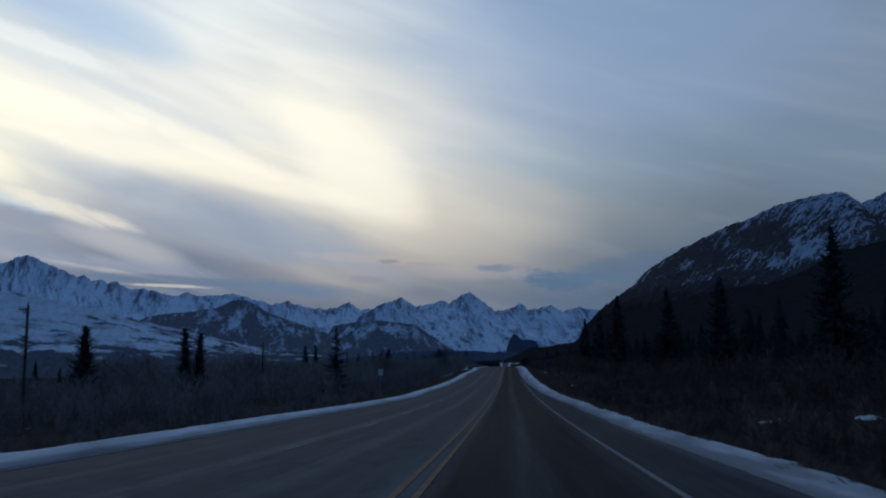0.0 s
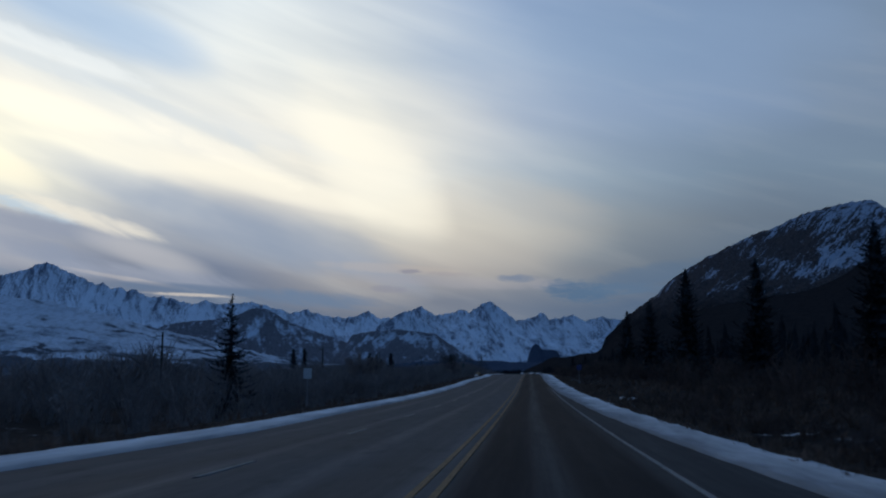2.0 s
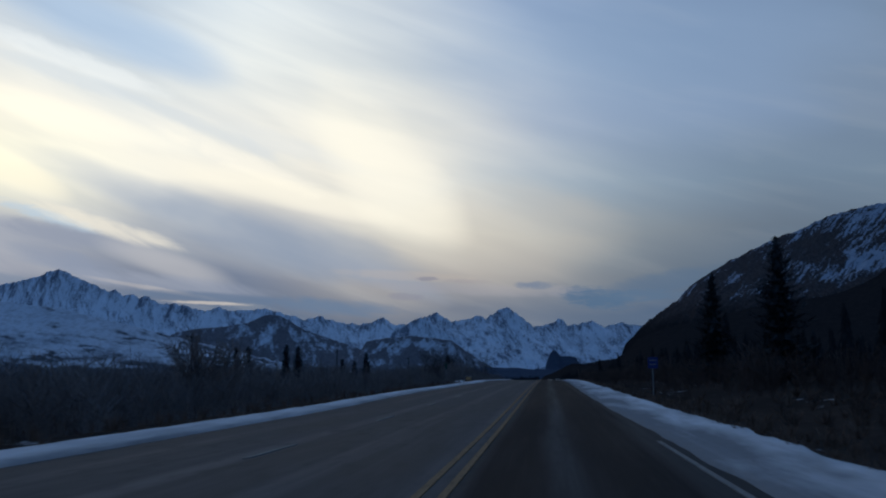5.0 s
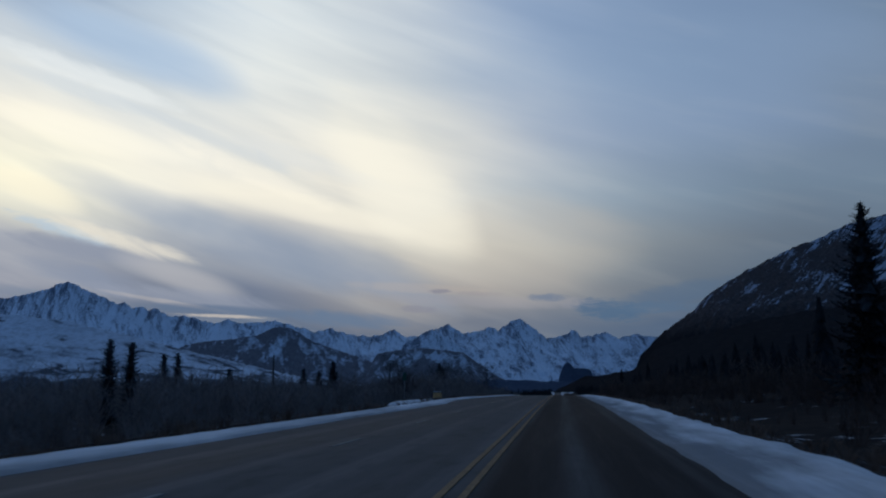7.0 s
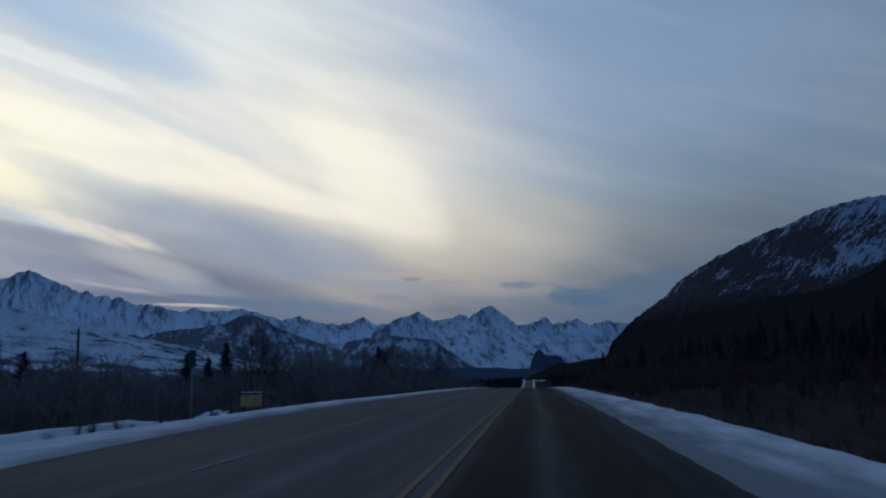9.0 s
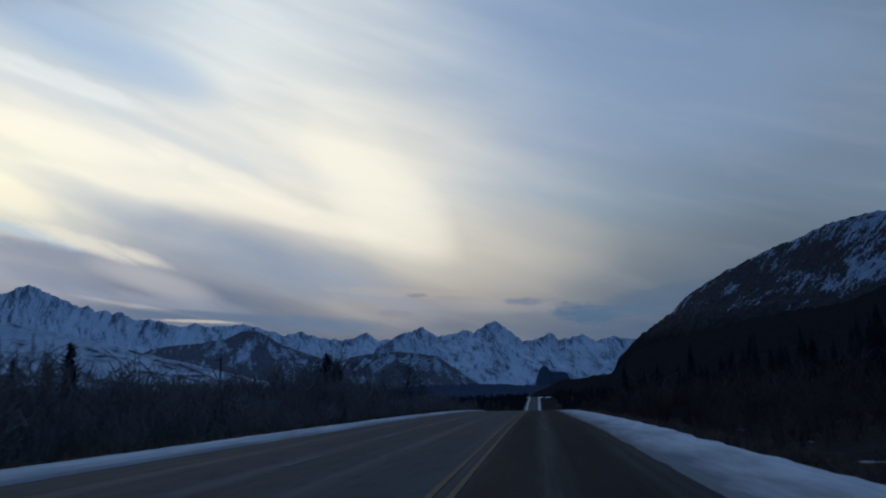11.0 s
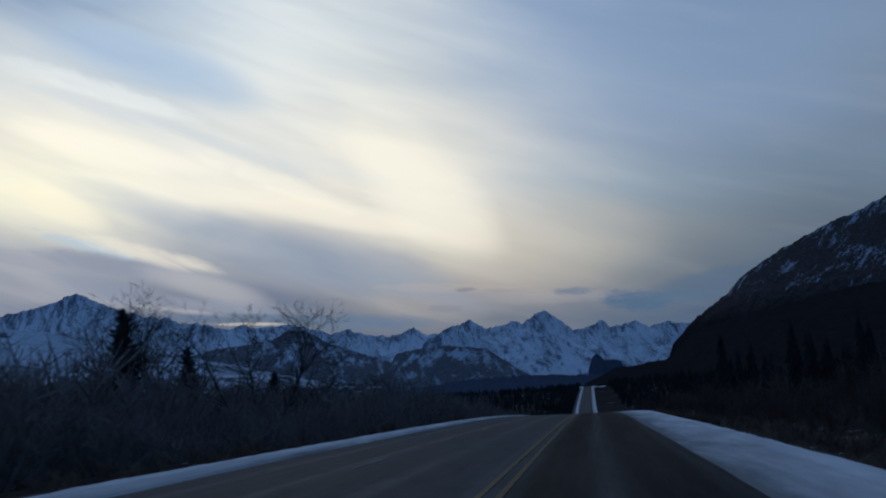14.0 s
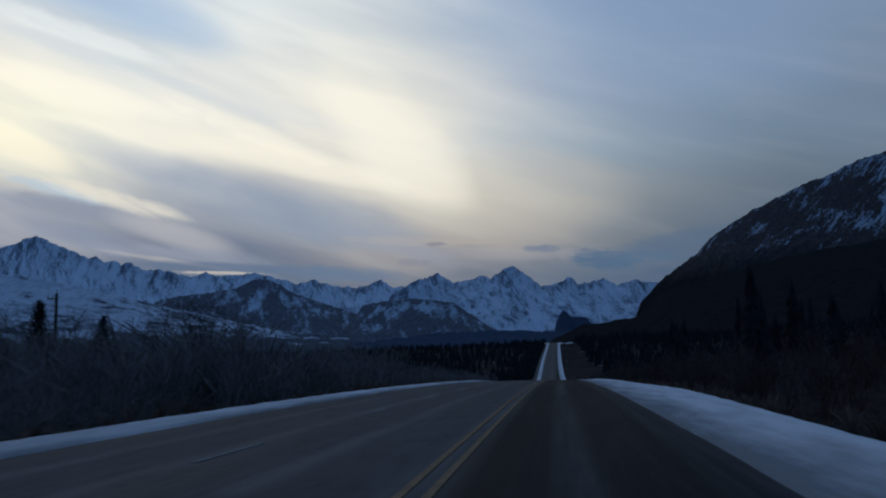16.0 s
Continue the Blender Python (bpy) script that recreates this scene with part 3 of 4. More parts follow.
# ================= mountains =================


def range_cover(X, D, Z, s, r, gx, gz, seed):
    """High range: deep snow, broken by rock ribs that slant down to the right and by bare crests."""
    patchy = fbm(X / 120, D / 120, 4, seed + 8)
    bent = X + 0.55 * D + 45 * fbm(X / 110, D / 110, 3, seed + 13)
    ribs = 0.6 * fbm(bent / 30, D / 120, 4, seed + 9) + 0.5 * fbm(bent / 11, D / 40, 3, seed + 10)
    teeth = smooth(s, 0.86, 0.99) * np.clip(0.15 + 1.1 * fbm(X / 38, D / 60, 3, seed + 15), 0, 0.6)
    return 0.62 + 0.75 * ribs + 0.42 * patchy - 0.16 * np.tanh(1.3 * gx) + 0.25 * np.clip(0.72 - r, -0.4, 0.5) - 0.4 * teeth - 0.12 * smooth(gz, 0.9, 1.9) + 0.06 * (1 - s)


def hill_cover(X, D, Z, s, r, gx, gz, seed):
    """Wind-swept hill: thin snow in the hollows and on the top."""
    patchy = fbm(X / 80, D / 80, 4, seed + 8)
    return 0.17 + 0.35 * np.clip((0.72 - r) * 1.6, -0.6, 0.8) + 0.65 * patchy + 0.6 * fbm((X + 0.4 * D) / 26, D / 46, 4, seed + 12) + 0.12 * smooth(s, 0.6, 0.95)


def apron_cover(X, D, Z, s, r, gx, gz, seed):
    """Smooth snow slopes crossed by thin lines of brush, with more brush low down."""
    bend = fbm(X / 420, D / 160, 3, seed + 7)
    lines = smooth(310 - Z, 0, 60) * np.exp(-(fbm(X / 420 + 0.3 * bend, D / 190, 4, seed + 8) / 0.055) ** 2) * smooth(fbm(X / 240, D / 240, 2, seed + 3), -0.15, 0.25)
    brush = smooth(fbm(X / 190, D / 80, 5, seed + 9, 0.6) + 0.85 * smooth(150 - Z, 0, 140), 0.15, 0.6)
    return 0.80 - 0.85 * lines - 0.75 * brush - 0.40 * smooth(fbm(X / 260, D / 130, 4, seed + 6), -0.1, 0.4) * smooth(270 - Z, 0, 110) + 0.25 * fbm(X / 34, D / 34, 5, seed + 4, 0.65)


def cliff_cover(X, D, Z, s, r, gx, gz, seed):
    """Bare brown rock; snow in narrow gullies that slant down to the left, and along the rim."""
    patchy = fbm(X / 150, D / 150, 4, seed + 8)
    bent = X - 1.0 * D + 40 * fbm(X / 120, D / 120, 3, seed + 13)
    gully = np.clip(1 - 4.2 * np.abs(fbm(bent / 42, D / 330, 3, seed + 9)), 0, 1) + 0.7 * np.clip(1 - 4.5 * np.abs(fbm(bent / 19, D / 170, 3, seed + 10)), 0, 1)
    where_ = smooth(patchy + 0.25 * smooth(X, 950, 1250), -0.08, 0.3)
    rim = smooth(s, 0.945 - 0.05 * smooth(X, 1150, 1450), 0.995) * np.clip(0.45 + 0.25 * smooth(X, 1100, 1400) + 1.3 * fbm(X / 34, D / 24, 3, seed + 15), 0, 1)
    return 0.00 + 0.45 * gully * where_ + 0.95 * fbm(bent / 15, D / 80, 5, seed + 16, 0.6) + 0.22 * patchy + 0.60 * rim - 0.75 * smooth(390 - Z, 0, 120)


def mountain(name, label, mat, crest, y_crest, front, back, step, spur, jag, seed, cover_of, floor=-30, power=1.25, fine=90, patches=(), away=1.0, lean=0.0, ease=40):
    """A mountain wall: crest gives x and height along its top, front and back are how far its slopes reach. patches: single snowfields (x, y, half sizes)."""
    cx, cz = np.array(crest, float).T
    xs = np.arange(cx[0], cx[-1] + step, step)
    ys = np.concatenate([np.arange(-front, 0, step * 1.3), np.linspace(0, back, 8)])
    H = np.interp(xs, cx, cz) + jag * fbm(xs / 45, xs * 0 + seed, 5, seed, 0.6) + 0.45 * jag * fbm(xs / 16, xs * 0 + seed + 0.5, 3, seed + 3)
    X, D = np.meshgrid(xs, ys)
    Hx = np.repeat(H[None], len(ys), 0)
    s = np.clip(1 + D / front, 0, 1)
    s = np.where(D > 0, 1 - D / back, s)
    # the crest's own wobble is felt less and less further down
    mean = np.repeat(np.convolve(np.pad(H, ease, mode="edge"), np.ones(2 * ease + 1) / (2 * ease + 1), "valid")[None], len(ys), 0)
    Hs = Hx * s ** 3 + mean * (1 - s ** 3)
    Z = floor + (Hs - floor) * s ** power
    wx = X + 60 * fbm(X / 300, D / 300, 3, seed + 5) + 0.45 * fine * fbm(X / (1.5 * fine), D / (1.5 * fine), 3, seed + 6)
    r = ridged((wx + lean * D) / fine, D / (fine * 1.6) + seed, 5, seed + 1)
    r2 = fbm(X / 30, D / 30, 4, seed + 2)
    env = np.clip(1 - s, 0, 1) ** 0.6 * smooth(s, 0.0, 0.15) * (D <= 0)
    Z = Z + spur * (r - 0.75) * env + spur * 0.4 * r2 * env
    gz = np.gradient(Z, axis=0) / (step * 1.3)
    gx_ = np.gradient(Z, axis=1) / step
    cover = cover_of(X, D, Z, s, r, gx_, gz, seed)
    for fx, fy, sx, sy in patches:
        d2 = ((X - fx) / sx) ** 2 + ((y_crest + D - fy) / sy) ** 2 + 1.1 * fbm(X / 45, D / 45, 4, seed + 21)
        cover = cover + 0.68 * np.exp(-np.clip(d2, 0, 9)) * (0.55 + 1.3 * fbm((X - 1.0 * D) / 16, D / 80, 4, seed + 22))
    v = np.stack([X.ravel(), (y_crest + D).ravel(), Z.ravel()], 1)
    me = mesh_of(name, v, grid_faces(len(xs), len(ys)), mat)
    a = me.attributes.new("snow_cover", "FLOAT", "POINT")
    a.data.foreach_set("value", cover.ravel().astype(np.float32))
    ob = new(name, me)
    # away draws the plan of the far range nearer or further about the middle of the drive
    ob.matrix_basis = Matrix.Translation((0, 247 * (1 - away), 3.3 * (1 - away))) @ Matrix.Scale(away, 4)
    return tagged(ob, label, "mountain", kind="structure")


FAR = 0.955
FAR_CREST = [(-3300, 470), (-2998, 533), (-2809, 560), (-2680, 590), (-2577, 629), (-2437, 568), (-2359, 535), (-2297, 505), (-2253, 516), (-2206, 480),
             (-2162, 491), (-2116, 468), (-2072, 476), (-1996, 434), (-1937, 442), (-1847, 421), (-1758, 400), (-1686, 419), (-1626, 398),
             (-1438, 410), (-1234, 354), (-1163, 367), (-1020, 332), (-920, 325), (-827, 363), (-765, 320), (-667, 336), (-555, 385),
             (-485, 342), (-401, 347), (-360, 368), (-304, 354), (-249, 389), (-199, 413), (-125, 357), (-71, 315), (-16, 315), (61, 352),
             (101, 319), (161, 324), (216, 342), (282, 309), (364, 332), (431, 315), (600, 330), (800, 300)]
mountain("snowy_range", "jagged snow-covered mountain range across the valley", HAZED_ROCK, FAR_CREST, 4850, 700, 90, 4.0, 58, 15, 11, range_cover, power=1.6, fine=150, away=FAR, lean=0.7)
mountain("snowy_ridge", "snowy ridge with a bare dark shoulder", HAZED_ROCK, [(-800, 150), (-753, 273), (-699, 307), (-612, 352), (-523, 292), (-442, 251), (-376, 202), (-300, 120)],
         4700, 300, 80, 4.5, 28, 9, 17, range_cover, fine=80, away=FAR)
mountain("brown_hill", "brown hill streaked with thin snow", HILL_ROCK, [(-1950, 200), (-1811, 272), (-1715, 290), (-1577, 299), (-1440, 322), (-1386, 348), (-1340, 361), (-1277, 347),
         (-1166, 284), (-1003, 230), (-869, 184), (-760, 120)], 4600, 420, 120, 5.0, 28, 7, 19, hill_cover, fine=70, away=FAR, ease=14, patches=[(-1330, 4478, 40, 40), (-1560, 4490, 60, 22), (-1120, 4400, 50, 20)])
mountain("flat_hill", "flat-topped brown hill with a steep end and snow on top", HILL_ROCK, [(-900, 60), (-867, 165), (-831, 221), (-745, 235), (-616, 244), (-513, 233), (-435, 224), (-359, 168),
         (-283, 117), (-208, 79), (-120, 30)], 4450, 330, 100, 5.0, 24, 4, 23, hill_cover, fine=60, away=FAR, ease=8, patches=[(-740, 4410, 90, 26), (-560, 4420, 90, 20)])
mountain("butte", "small dark rock butte on the valley floor", HAZE_BLUE, [(-22, 10), (-14, 80), (-5, 125), (14, 166), (30, 178), (44, 168), (56, 151), (100, 150), (128, 143), (146, 100), (185, 10)],
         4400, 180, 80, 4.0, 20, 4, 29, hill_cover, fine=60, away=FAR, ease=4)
mountain("snowy_foothills", "low snow-covered foothills with dark bands of brush", HAZED_FOOT_SNOW, [(-3300, 440), (-2900, 425), (-2600, 408), (-2300, 375), (-2050, 318), (-1800, 258), (-1650, 222), (-1500, 190), (-1200, 120), (-900, 80), (-600, 60), (-300, 30)],
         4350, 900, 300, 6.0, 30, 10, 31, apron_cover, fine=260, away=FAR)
# the woods take the butte's colour, with distance haze painted in as blue
mountain("valley_woods", "low dark woods at the foot of the range, tinted haze blue", HAZE_BLUE, [(-1000, 20), (-800, 55), (-500, 88), (-300, 96), (-100, 92), (100, 84), (250, 70), (420, 20)],
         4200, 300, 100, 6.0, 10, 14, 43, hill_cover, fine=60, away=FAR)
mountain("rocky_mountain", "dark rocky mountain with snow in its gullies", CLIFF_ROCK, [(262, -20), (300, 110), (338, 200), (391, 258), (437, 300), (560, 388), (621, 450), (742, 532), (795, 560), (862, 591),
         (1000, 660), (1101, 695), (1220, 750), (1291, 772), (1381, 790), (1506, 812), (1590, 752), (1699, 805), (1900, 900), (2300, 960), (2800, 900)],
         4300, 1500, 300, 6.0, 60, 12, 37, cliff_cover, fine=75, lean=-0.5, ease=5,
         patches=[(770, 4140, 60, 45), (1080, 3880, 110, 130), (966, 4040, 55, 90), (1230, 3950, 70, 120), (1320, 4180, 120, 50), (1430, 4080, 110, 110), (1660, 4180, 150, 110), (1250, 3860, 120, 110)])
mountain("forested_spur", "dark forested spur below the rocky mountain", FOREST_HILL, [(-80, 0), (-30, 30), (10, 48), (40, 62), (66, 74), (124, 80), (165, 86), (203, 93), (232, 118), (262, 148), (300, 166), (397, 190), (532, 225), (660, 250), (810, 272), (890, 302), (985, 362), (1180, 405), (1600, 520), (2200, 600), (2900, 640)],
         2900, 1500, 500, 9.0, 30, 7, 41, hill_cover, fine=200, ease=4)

# ================= plants =================


def fast_mesh(name, verts, tris, mat, smooth_=False):
    verts, tris = np.asarray(verts, np.float32), np.asarray(tris, np.int32)
    me = bpy.data.meshes.new(name)
    me.vertices.add(len(verts))
    me.vertices.foreach_set("co", verts.ravel())
    me.loops.add(tris.size)
    me.loops.foreach_set("vertex_index", tris.ravel())
    me.polygons.add(len(tris))
    me.polygons.foreach_set("loop_start", np.arange(0, tris.size, 3, dtype=np.int32))
    me.materials.append(mat)
    me.update(calc_edges=True)
    return me


def many(templates, spots):
    """Joins copies of the templates: spots are rows of (template, x, y, z, turn, width, height)."""
    V, T, base = [], [], 0
    for k, x, y, z, turn, w, h in spots:
        v, t = templates[int(k)]
        c, s = math.cos(turn), math.sin(turn)
        p = np.empty_like(v)
        p[:, 0] = x + (v[:, 0] * c - v[:, 1] * s) * w
        p[:, 1] = y + (v[:, 0] * s + v[:, 1] * c) * w
        p[:, 2] = z + v[:, 2] * h
        V.append(p)
        T.append(t + base)
        base += len(v)
    return np.concatenate(V), np.concatenate(T)


class Sticks:
    """Gathers tapered three-sided sticks."""

    def __init__(self):
        self.v, self.t = [], []

    def stick(self, pts, r0, r1):
        pts = [np.asarray(p, float) for p in pts]
        base = len(self.v)
        m = len(pts)
        for i, p in enumerate(pts):
            d = pts[min(i + 1, m - 1)] - pts[max(i - 1, 0)]
            d = d / (np.linalg.norm(d) + 1e-9)
            a = np.cross(d, (0.3, 0.9, 0.2))
            a /= np.linalg.norm(a) + 1e-9
            b = np.cross(d, a)
            r = r0 + (r1 - r0) * i / (m - 1)
            for k in range(3):
                g = 2 * math.pi * k / 3
                self.v.append(p + r * (math.cos(g) * a + math.sin(g) * b))
        for i in range(m - 1):
            for k in range(3):
                q, n = base + i * 3 + k, base + i * 3 + (k + 1) % 3
                self.t += [(q, n, n + 3), (q, n + 3, q + 3)]
        return pts[-1]

    def blade(self, pts, r0, r1):
        """A thin twig or grass blade: a flat ribbon that tapers."""
        pts = [np.asarray(p, float) for p in pts]
        base, m = len(self.v), len(pts)
        d = pts[-1] - pts[0]
        a = np.cross(d, (math.sin(base * 1.7), math.cos(base * 1.7), 0.25))
        a /= np.linalg.norm(a) + 1e-9
        for i, p in enumerate(pts):
            r = r0 + (r1 - r0) * i / (m - 1)
            self.v += [p - a * r, p + a * r]
        for i in range(m - 1):
            q = base + 2 * i
            self.t += [(q, q + 1, q + 3), (q, q + 3, q + 2)]

    def done(self):
        return np.array(self.v), np.array(self.t, int)


def shrub(rng):
    """A bare alder or willow bush of unit height."""
    s = Sticks()
    for _ in range(12):
        a, lean = rng.uniform(0, 6.28), rng.uniform(0.05, 0.5)
        top = rng.uniform(0.6, 1.0)
        d = np.array([math.cos(a), math.sin(a), 0]) * lean
        p0 = d * 0.15
        p1 = d * 0.5 + np.array([0, 0, top * 0.55]) + rng.normal(0, 0.03, 3)
        p2 = d * 0.9 + np.array([0, 0, top]) + rng.normal(0, 0.04, 3)
        s.stick([p0, p1, p2], 0.0085, 0.0035)
        for _ in range(5):
            u = rng.uniform(0.3, 0.95)
            b = p0 + (p1 - p0) * (u / 0.55) if u < 0.55 else p1 + (p2 - p1) * ((u - 0.55) / 0.45)
            e = b + np.array([rng.normal(0, 0.11), rng.normal(0, 0.11), rng.uniform(0.08, 0.28)])
            s.blade([b, e], 0.0065, 0.003)
    return s.done()


def spruce_crown(rng, H, R, tiers=26, gap=0.1, taper=0.68):
    """Drooping needle-covered boughs round a slim dark core."""
    v, t = [], []

    def tri(a, b, c):
        n = len(v)
        v.extend((a, b, c))
        t.append((n, n + 1, n + 2))
    lumps = rng.uniform(0.62, 1.15, (9, 6))
    for i in range(tiers * 11):
        if rng.random() < gap:
            continue
        f = (i + rng.uniform(-6, 6)) / (tiers * 11)
        f = min(0.985, max(0.0, f))
        a = rng.uniform(0, 6.283)
        z = H * (0.06 + 0.94 * f)
        L = (R * (1 - f) ** taper * lumps[int(f * 8.99), int(a / 1.0473) % 6] + 0.05) * rng.uniform(0.6, 1.15)
        out = np.array([math.cos(a), math.sin(a), 0.0])
        side = np.array([-math.sin(a), math.cos(a), 0.0])
        droop = rng.uniform(0.15, 0.5) * (1 - 0.8 * f)
        prev = np.array([0, 0, z])
        for m in range(1, 6):
            u = m / 5
            p = np.array([0, 0, z]) + out * L * u + np.array([0, 0, -droop * L * u + 0.30 * L * u * u * u]) + side * rng.normal(0, 0.03 * L)
            w = (L * 0.20 + 0.16) * (1.2 - u) + 0.04
            for sg in (-1, 1):
                q = p + side * sg * w * rng.uniform(0.6, 1.3) + out * w * rng.uniform(0.1, 0.7) + np.array([0, 0, -w * rng.uniform(0.0, 0.5)])
                tri(prev, p, q)
            tri(prev, p, (prev + p) / 2 + np.array([0, 0, -w * rng.uniform(0.5, 1.2)]) + side * rng.normal(0, w * 0.4))
            prev = p
        tri(prev - side * 0.04 * L, prev + side * 0.04 * L, prev + out * 0.12 * L + np.array([0, 0, 0.06 * L]))
    for i in range(12):
        f0, f1 = i / 12, (i + 1.4) / 12
        for k in range(7):
            a0, a1 = 6.283 * k / 7 + i, 6.283 * (k + 1) / 7 + i
            r = R * (0.46 - 0.85 * min(gap, 0.4)) * (1 - f0) ** taper * (0.85 + 0.3 * ((i * 7 + k * 5) % 4) / 3) + 0.02
            tri(np.array([math.cos(a0) * r, math.sin(a0) * r, H * (0.06 + 0.94 * f0)]), np.array([math.cos(a1) * r, math.sin(a1) * r, H * (0.06 + 0.94 * f0) - 0.1 * r]),
                np.array([0, 0, min(H, H * (0.06 + 0.94 * f1))]))
    return np.array(v), np.array(t, int)


def spruce(label, H, R, seed, tiers=26, gap=0.1, taper=0.68):
    rng = np.random.default_rng(seed)
    top = new("spruce_tree", None)
    bm = bmesh.new()
    rod(bm, (0, 0, -0.8), (0, 0, H * 0.55), H * 0.016 + 0.03, H * 0.009, 9)
    rod(bm, (0, 0, H * 0.54), (0, 0, H * 0.995), H * 0.009, 0.012, 7)
    part("trunk", bm, BARK, top)
    v, t = spruce_crown(rng, H, R, tiers, gap, taper)
    crown = new("crown", fast_mesh("crown", v, t, NEEDLES))
    crown.parent = top
    return tagged(top, label, "spruce tree", group="spruces along the highway")


def birch(label, H, seed, stems=4):
    rng = np.random.default_rng(seed)
    top = new("birch_tree", None)
    main, fine = Sticks(), Sticks()

    def grow(p, d, L, r, depth):
        pts = [p]
        q = p
        parts = 5 if depth < 3 else 2
        for _ in range(parts):
            d = d + rng.normal(0, 0.10 if depth == 0 else 0.26, 3) + np.array([0, 0, 0.05])
            d /= np.linalg.norm(d)
            q = q + d * L / parts
            pts.append(q)
        (main if depth == 0 else fine).stick(pts, r, r * 0.6)
        if depth >= 4:
            return
        for k in range((7, 4, 4, 3)[depth]):
            b = pts[int(rng.integers(len(pts) // 3 + 1, len(pts)))] if k else pts[-1]
            e = d * 0.95 + rng.normal(0, 0.5, 3)
            e[2] = abs(e[2]) * 0.8 + (0.25 if depth < 2 else 0.0)
            e /= np.linalg.norm(e)
            grow(b, e, L * (0.46, 0.55, 0.6, 0.6)[depth] * rng.uniform(0.7, 1.15), max(0.008, r * 0.5), depth + 1)
    for _ in range(stems):
        a = rng.uniform(0, 6.28)
        d = np.array([math.cos(a) * 0.28, math.sin(a) * 0.28, 1.0])
        grow(np.array([math.cos(a) * 0.2, math.sin(a) * 0.2, -0.5]), d / np.linalg.norm(d), H * 0.58, 0.035 + H * 0.004, 0)
    ob = new("trunk", fast_mesh("trunk", *main.done(), BIRCH))
    ob.parent = top
    ob = new("crown", fast_mesh("crown", *fine.done(), BIRCH))
    ob.parent = top
    return tagged(top, label, "birch tree", group="bare birches beside the road")


def willow(label, H, seed):
    """A broad round bush: many stems fan out from one foot and fray into fine twigs."""
    rng = np.random.default_rng(seed)
    top = new("willow_bush", None)
    stems, twigs = Sticks(), Sticks()
    for _ in range(60):
        a, lean = rng.uniform(0, 6.283), rng.uniform(0.0, 1.0) ** 0.7 * 0.75
        d = np.array([math.cos(a) * lean, math.sin(a) * lean, 1.0])
        d /= np.linalg.norm(d)
        L = H * (1.0 - 0.22 * lean) * rng.uniform(0.75, 1.0)
        q = np.array([math.cos(a), math.sin(a), 0.0]) * rng.uniform(0.1, 0.7) + np.array([0, 0, -0.3])
        pts = [q]
        for _ in range(5):
            d = d + rng.normal(0, 0.09, 3) + np.array([0, 0, 0.03])
            d /= np.linalg.norm(d)
            q = q + d * L / 5
            pts.append(q)
        stems.stick(pts, 0.055, 0.022)
        for _ in range(12):
            j = int(rng.integers(1, 5))
            b = pts[j] + (pts[j + 1] - pts[j]) * rng.random()
            e = d + rng.normal(0, 0.38, 3)
            e /= np.linalg.norm(e)
            m = b + e * rng.uniform(0.5, 1.1)
            twigs.stick([b, (b + m) / 2 + rng.normal(0, 0.05, 3), m], 0.024, 0.015)
            for _ in range(3):
                f = e + rng.normal(0, 0.45, 3) + np.array([0, 0, 0.2])
                twigs.stick([m, m + f / np.linalg.norm(f) * rng.uniform(0.3, 0.8)], 0.017, 0.010)
    ob = new("stems", fast_mesh("stems", *stems.done(), TWIGS))
    ob.parent = top
    ob = new("twigs", fast_mesh("twigs", *twigs.done(), TWIGS))
    ob.parent = top
    return tagged(top, label, "willow bush")


rng = np.random.default_rng(5)
SHRUBS = [shrub(np.random.default_rng(100 + k)) for k in range(7)]


def scatter(n, x0, x1, y0, y1, hmin, hmax, clump=25.0, seed=0, power=1.0):
    x = x0 + (x1 - x0) * rng.random(n * 2) ** power
    y = rng.uniform(y0, y1, n * 2)
    keep = fbm(x / clump, y / clump, 3, seed) + rng.normal(0, 0.25, n * 2) > -0.12
    x, y = x[keep][:n], y[keep][:n]
    h = rng.uniform(hmin, hmax, len(x)) * (1 + 0.5 * fbm(x / 18, y / 18, 3, seed + 4))
    z = ground_z(x, y) - 0.1
    return [(k, *r) for k, r in zip(rng.integers(0, 7, len(x)), zip(x, y, z, rng.uniform(0, 6.28, len(x)), h * rng.uniform(0.8, 1.3, len(x)), h))]


left_spots = scatter(520, -14, -24, -5, 300, 0.6, 1.6, 12, 51) + scatter(1500, -22, -95, -5, 430, 2.2, 4.2, 30, 52, 1.3)
left_spots += scatter(800, -14.5, -30, 300, 640, 1.6, 3.6, 20, 53) + scatter(1000, -22, -110, 400, 800, 3.4, 6.0, 30, 54, 1.3)
left_spots += scatter(70, -19, -27, 325, 362, 3.6, 5.2, 30, 55) + scatter(130, -17, -34, 480, 540, 3.6, 5.4, 30, 57)
left_spots += scatter(420, -17, -48, 400, 560, 3.2, 4.8, 30, 58) + scatter(70, -17, -24, 404, 440, 2.6, 3.8, 30, 59) + scatter(40, -24, -34, 412, 440, 4.5, 6.0, 30, 50)
left_spots += scatter(150, -20, -46, 394, 436, 4.2, 6.4, 30, 44)
left_spots += scatter(420, -24, -62, 430, 505, 4.2, 6.4, 30, 45)
left_spots += scatter(260, -19, -60, 120, 300, 2.6, 4.2, 22, 60) + scatter(100, -38, -64, 128, 190, 4.8, 6.6, 14, 48) + scatter(120, -40, -75, 280, 360, 4.0, 5.6, 14, 49)
tagged(new("roadside_brush", fast_mesh("roadside_brush", *many(SHRUBS, left_spots), TWIGS)), "dense dark leafless alder and willow brush", "brush", kind="stuff")
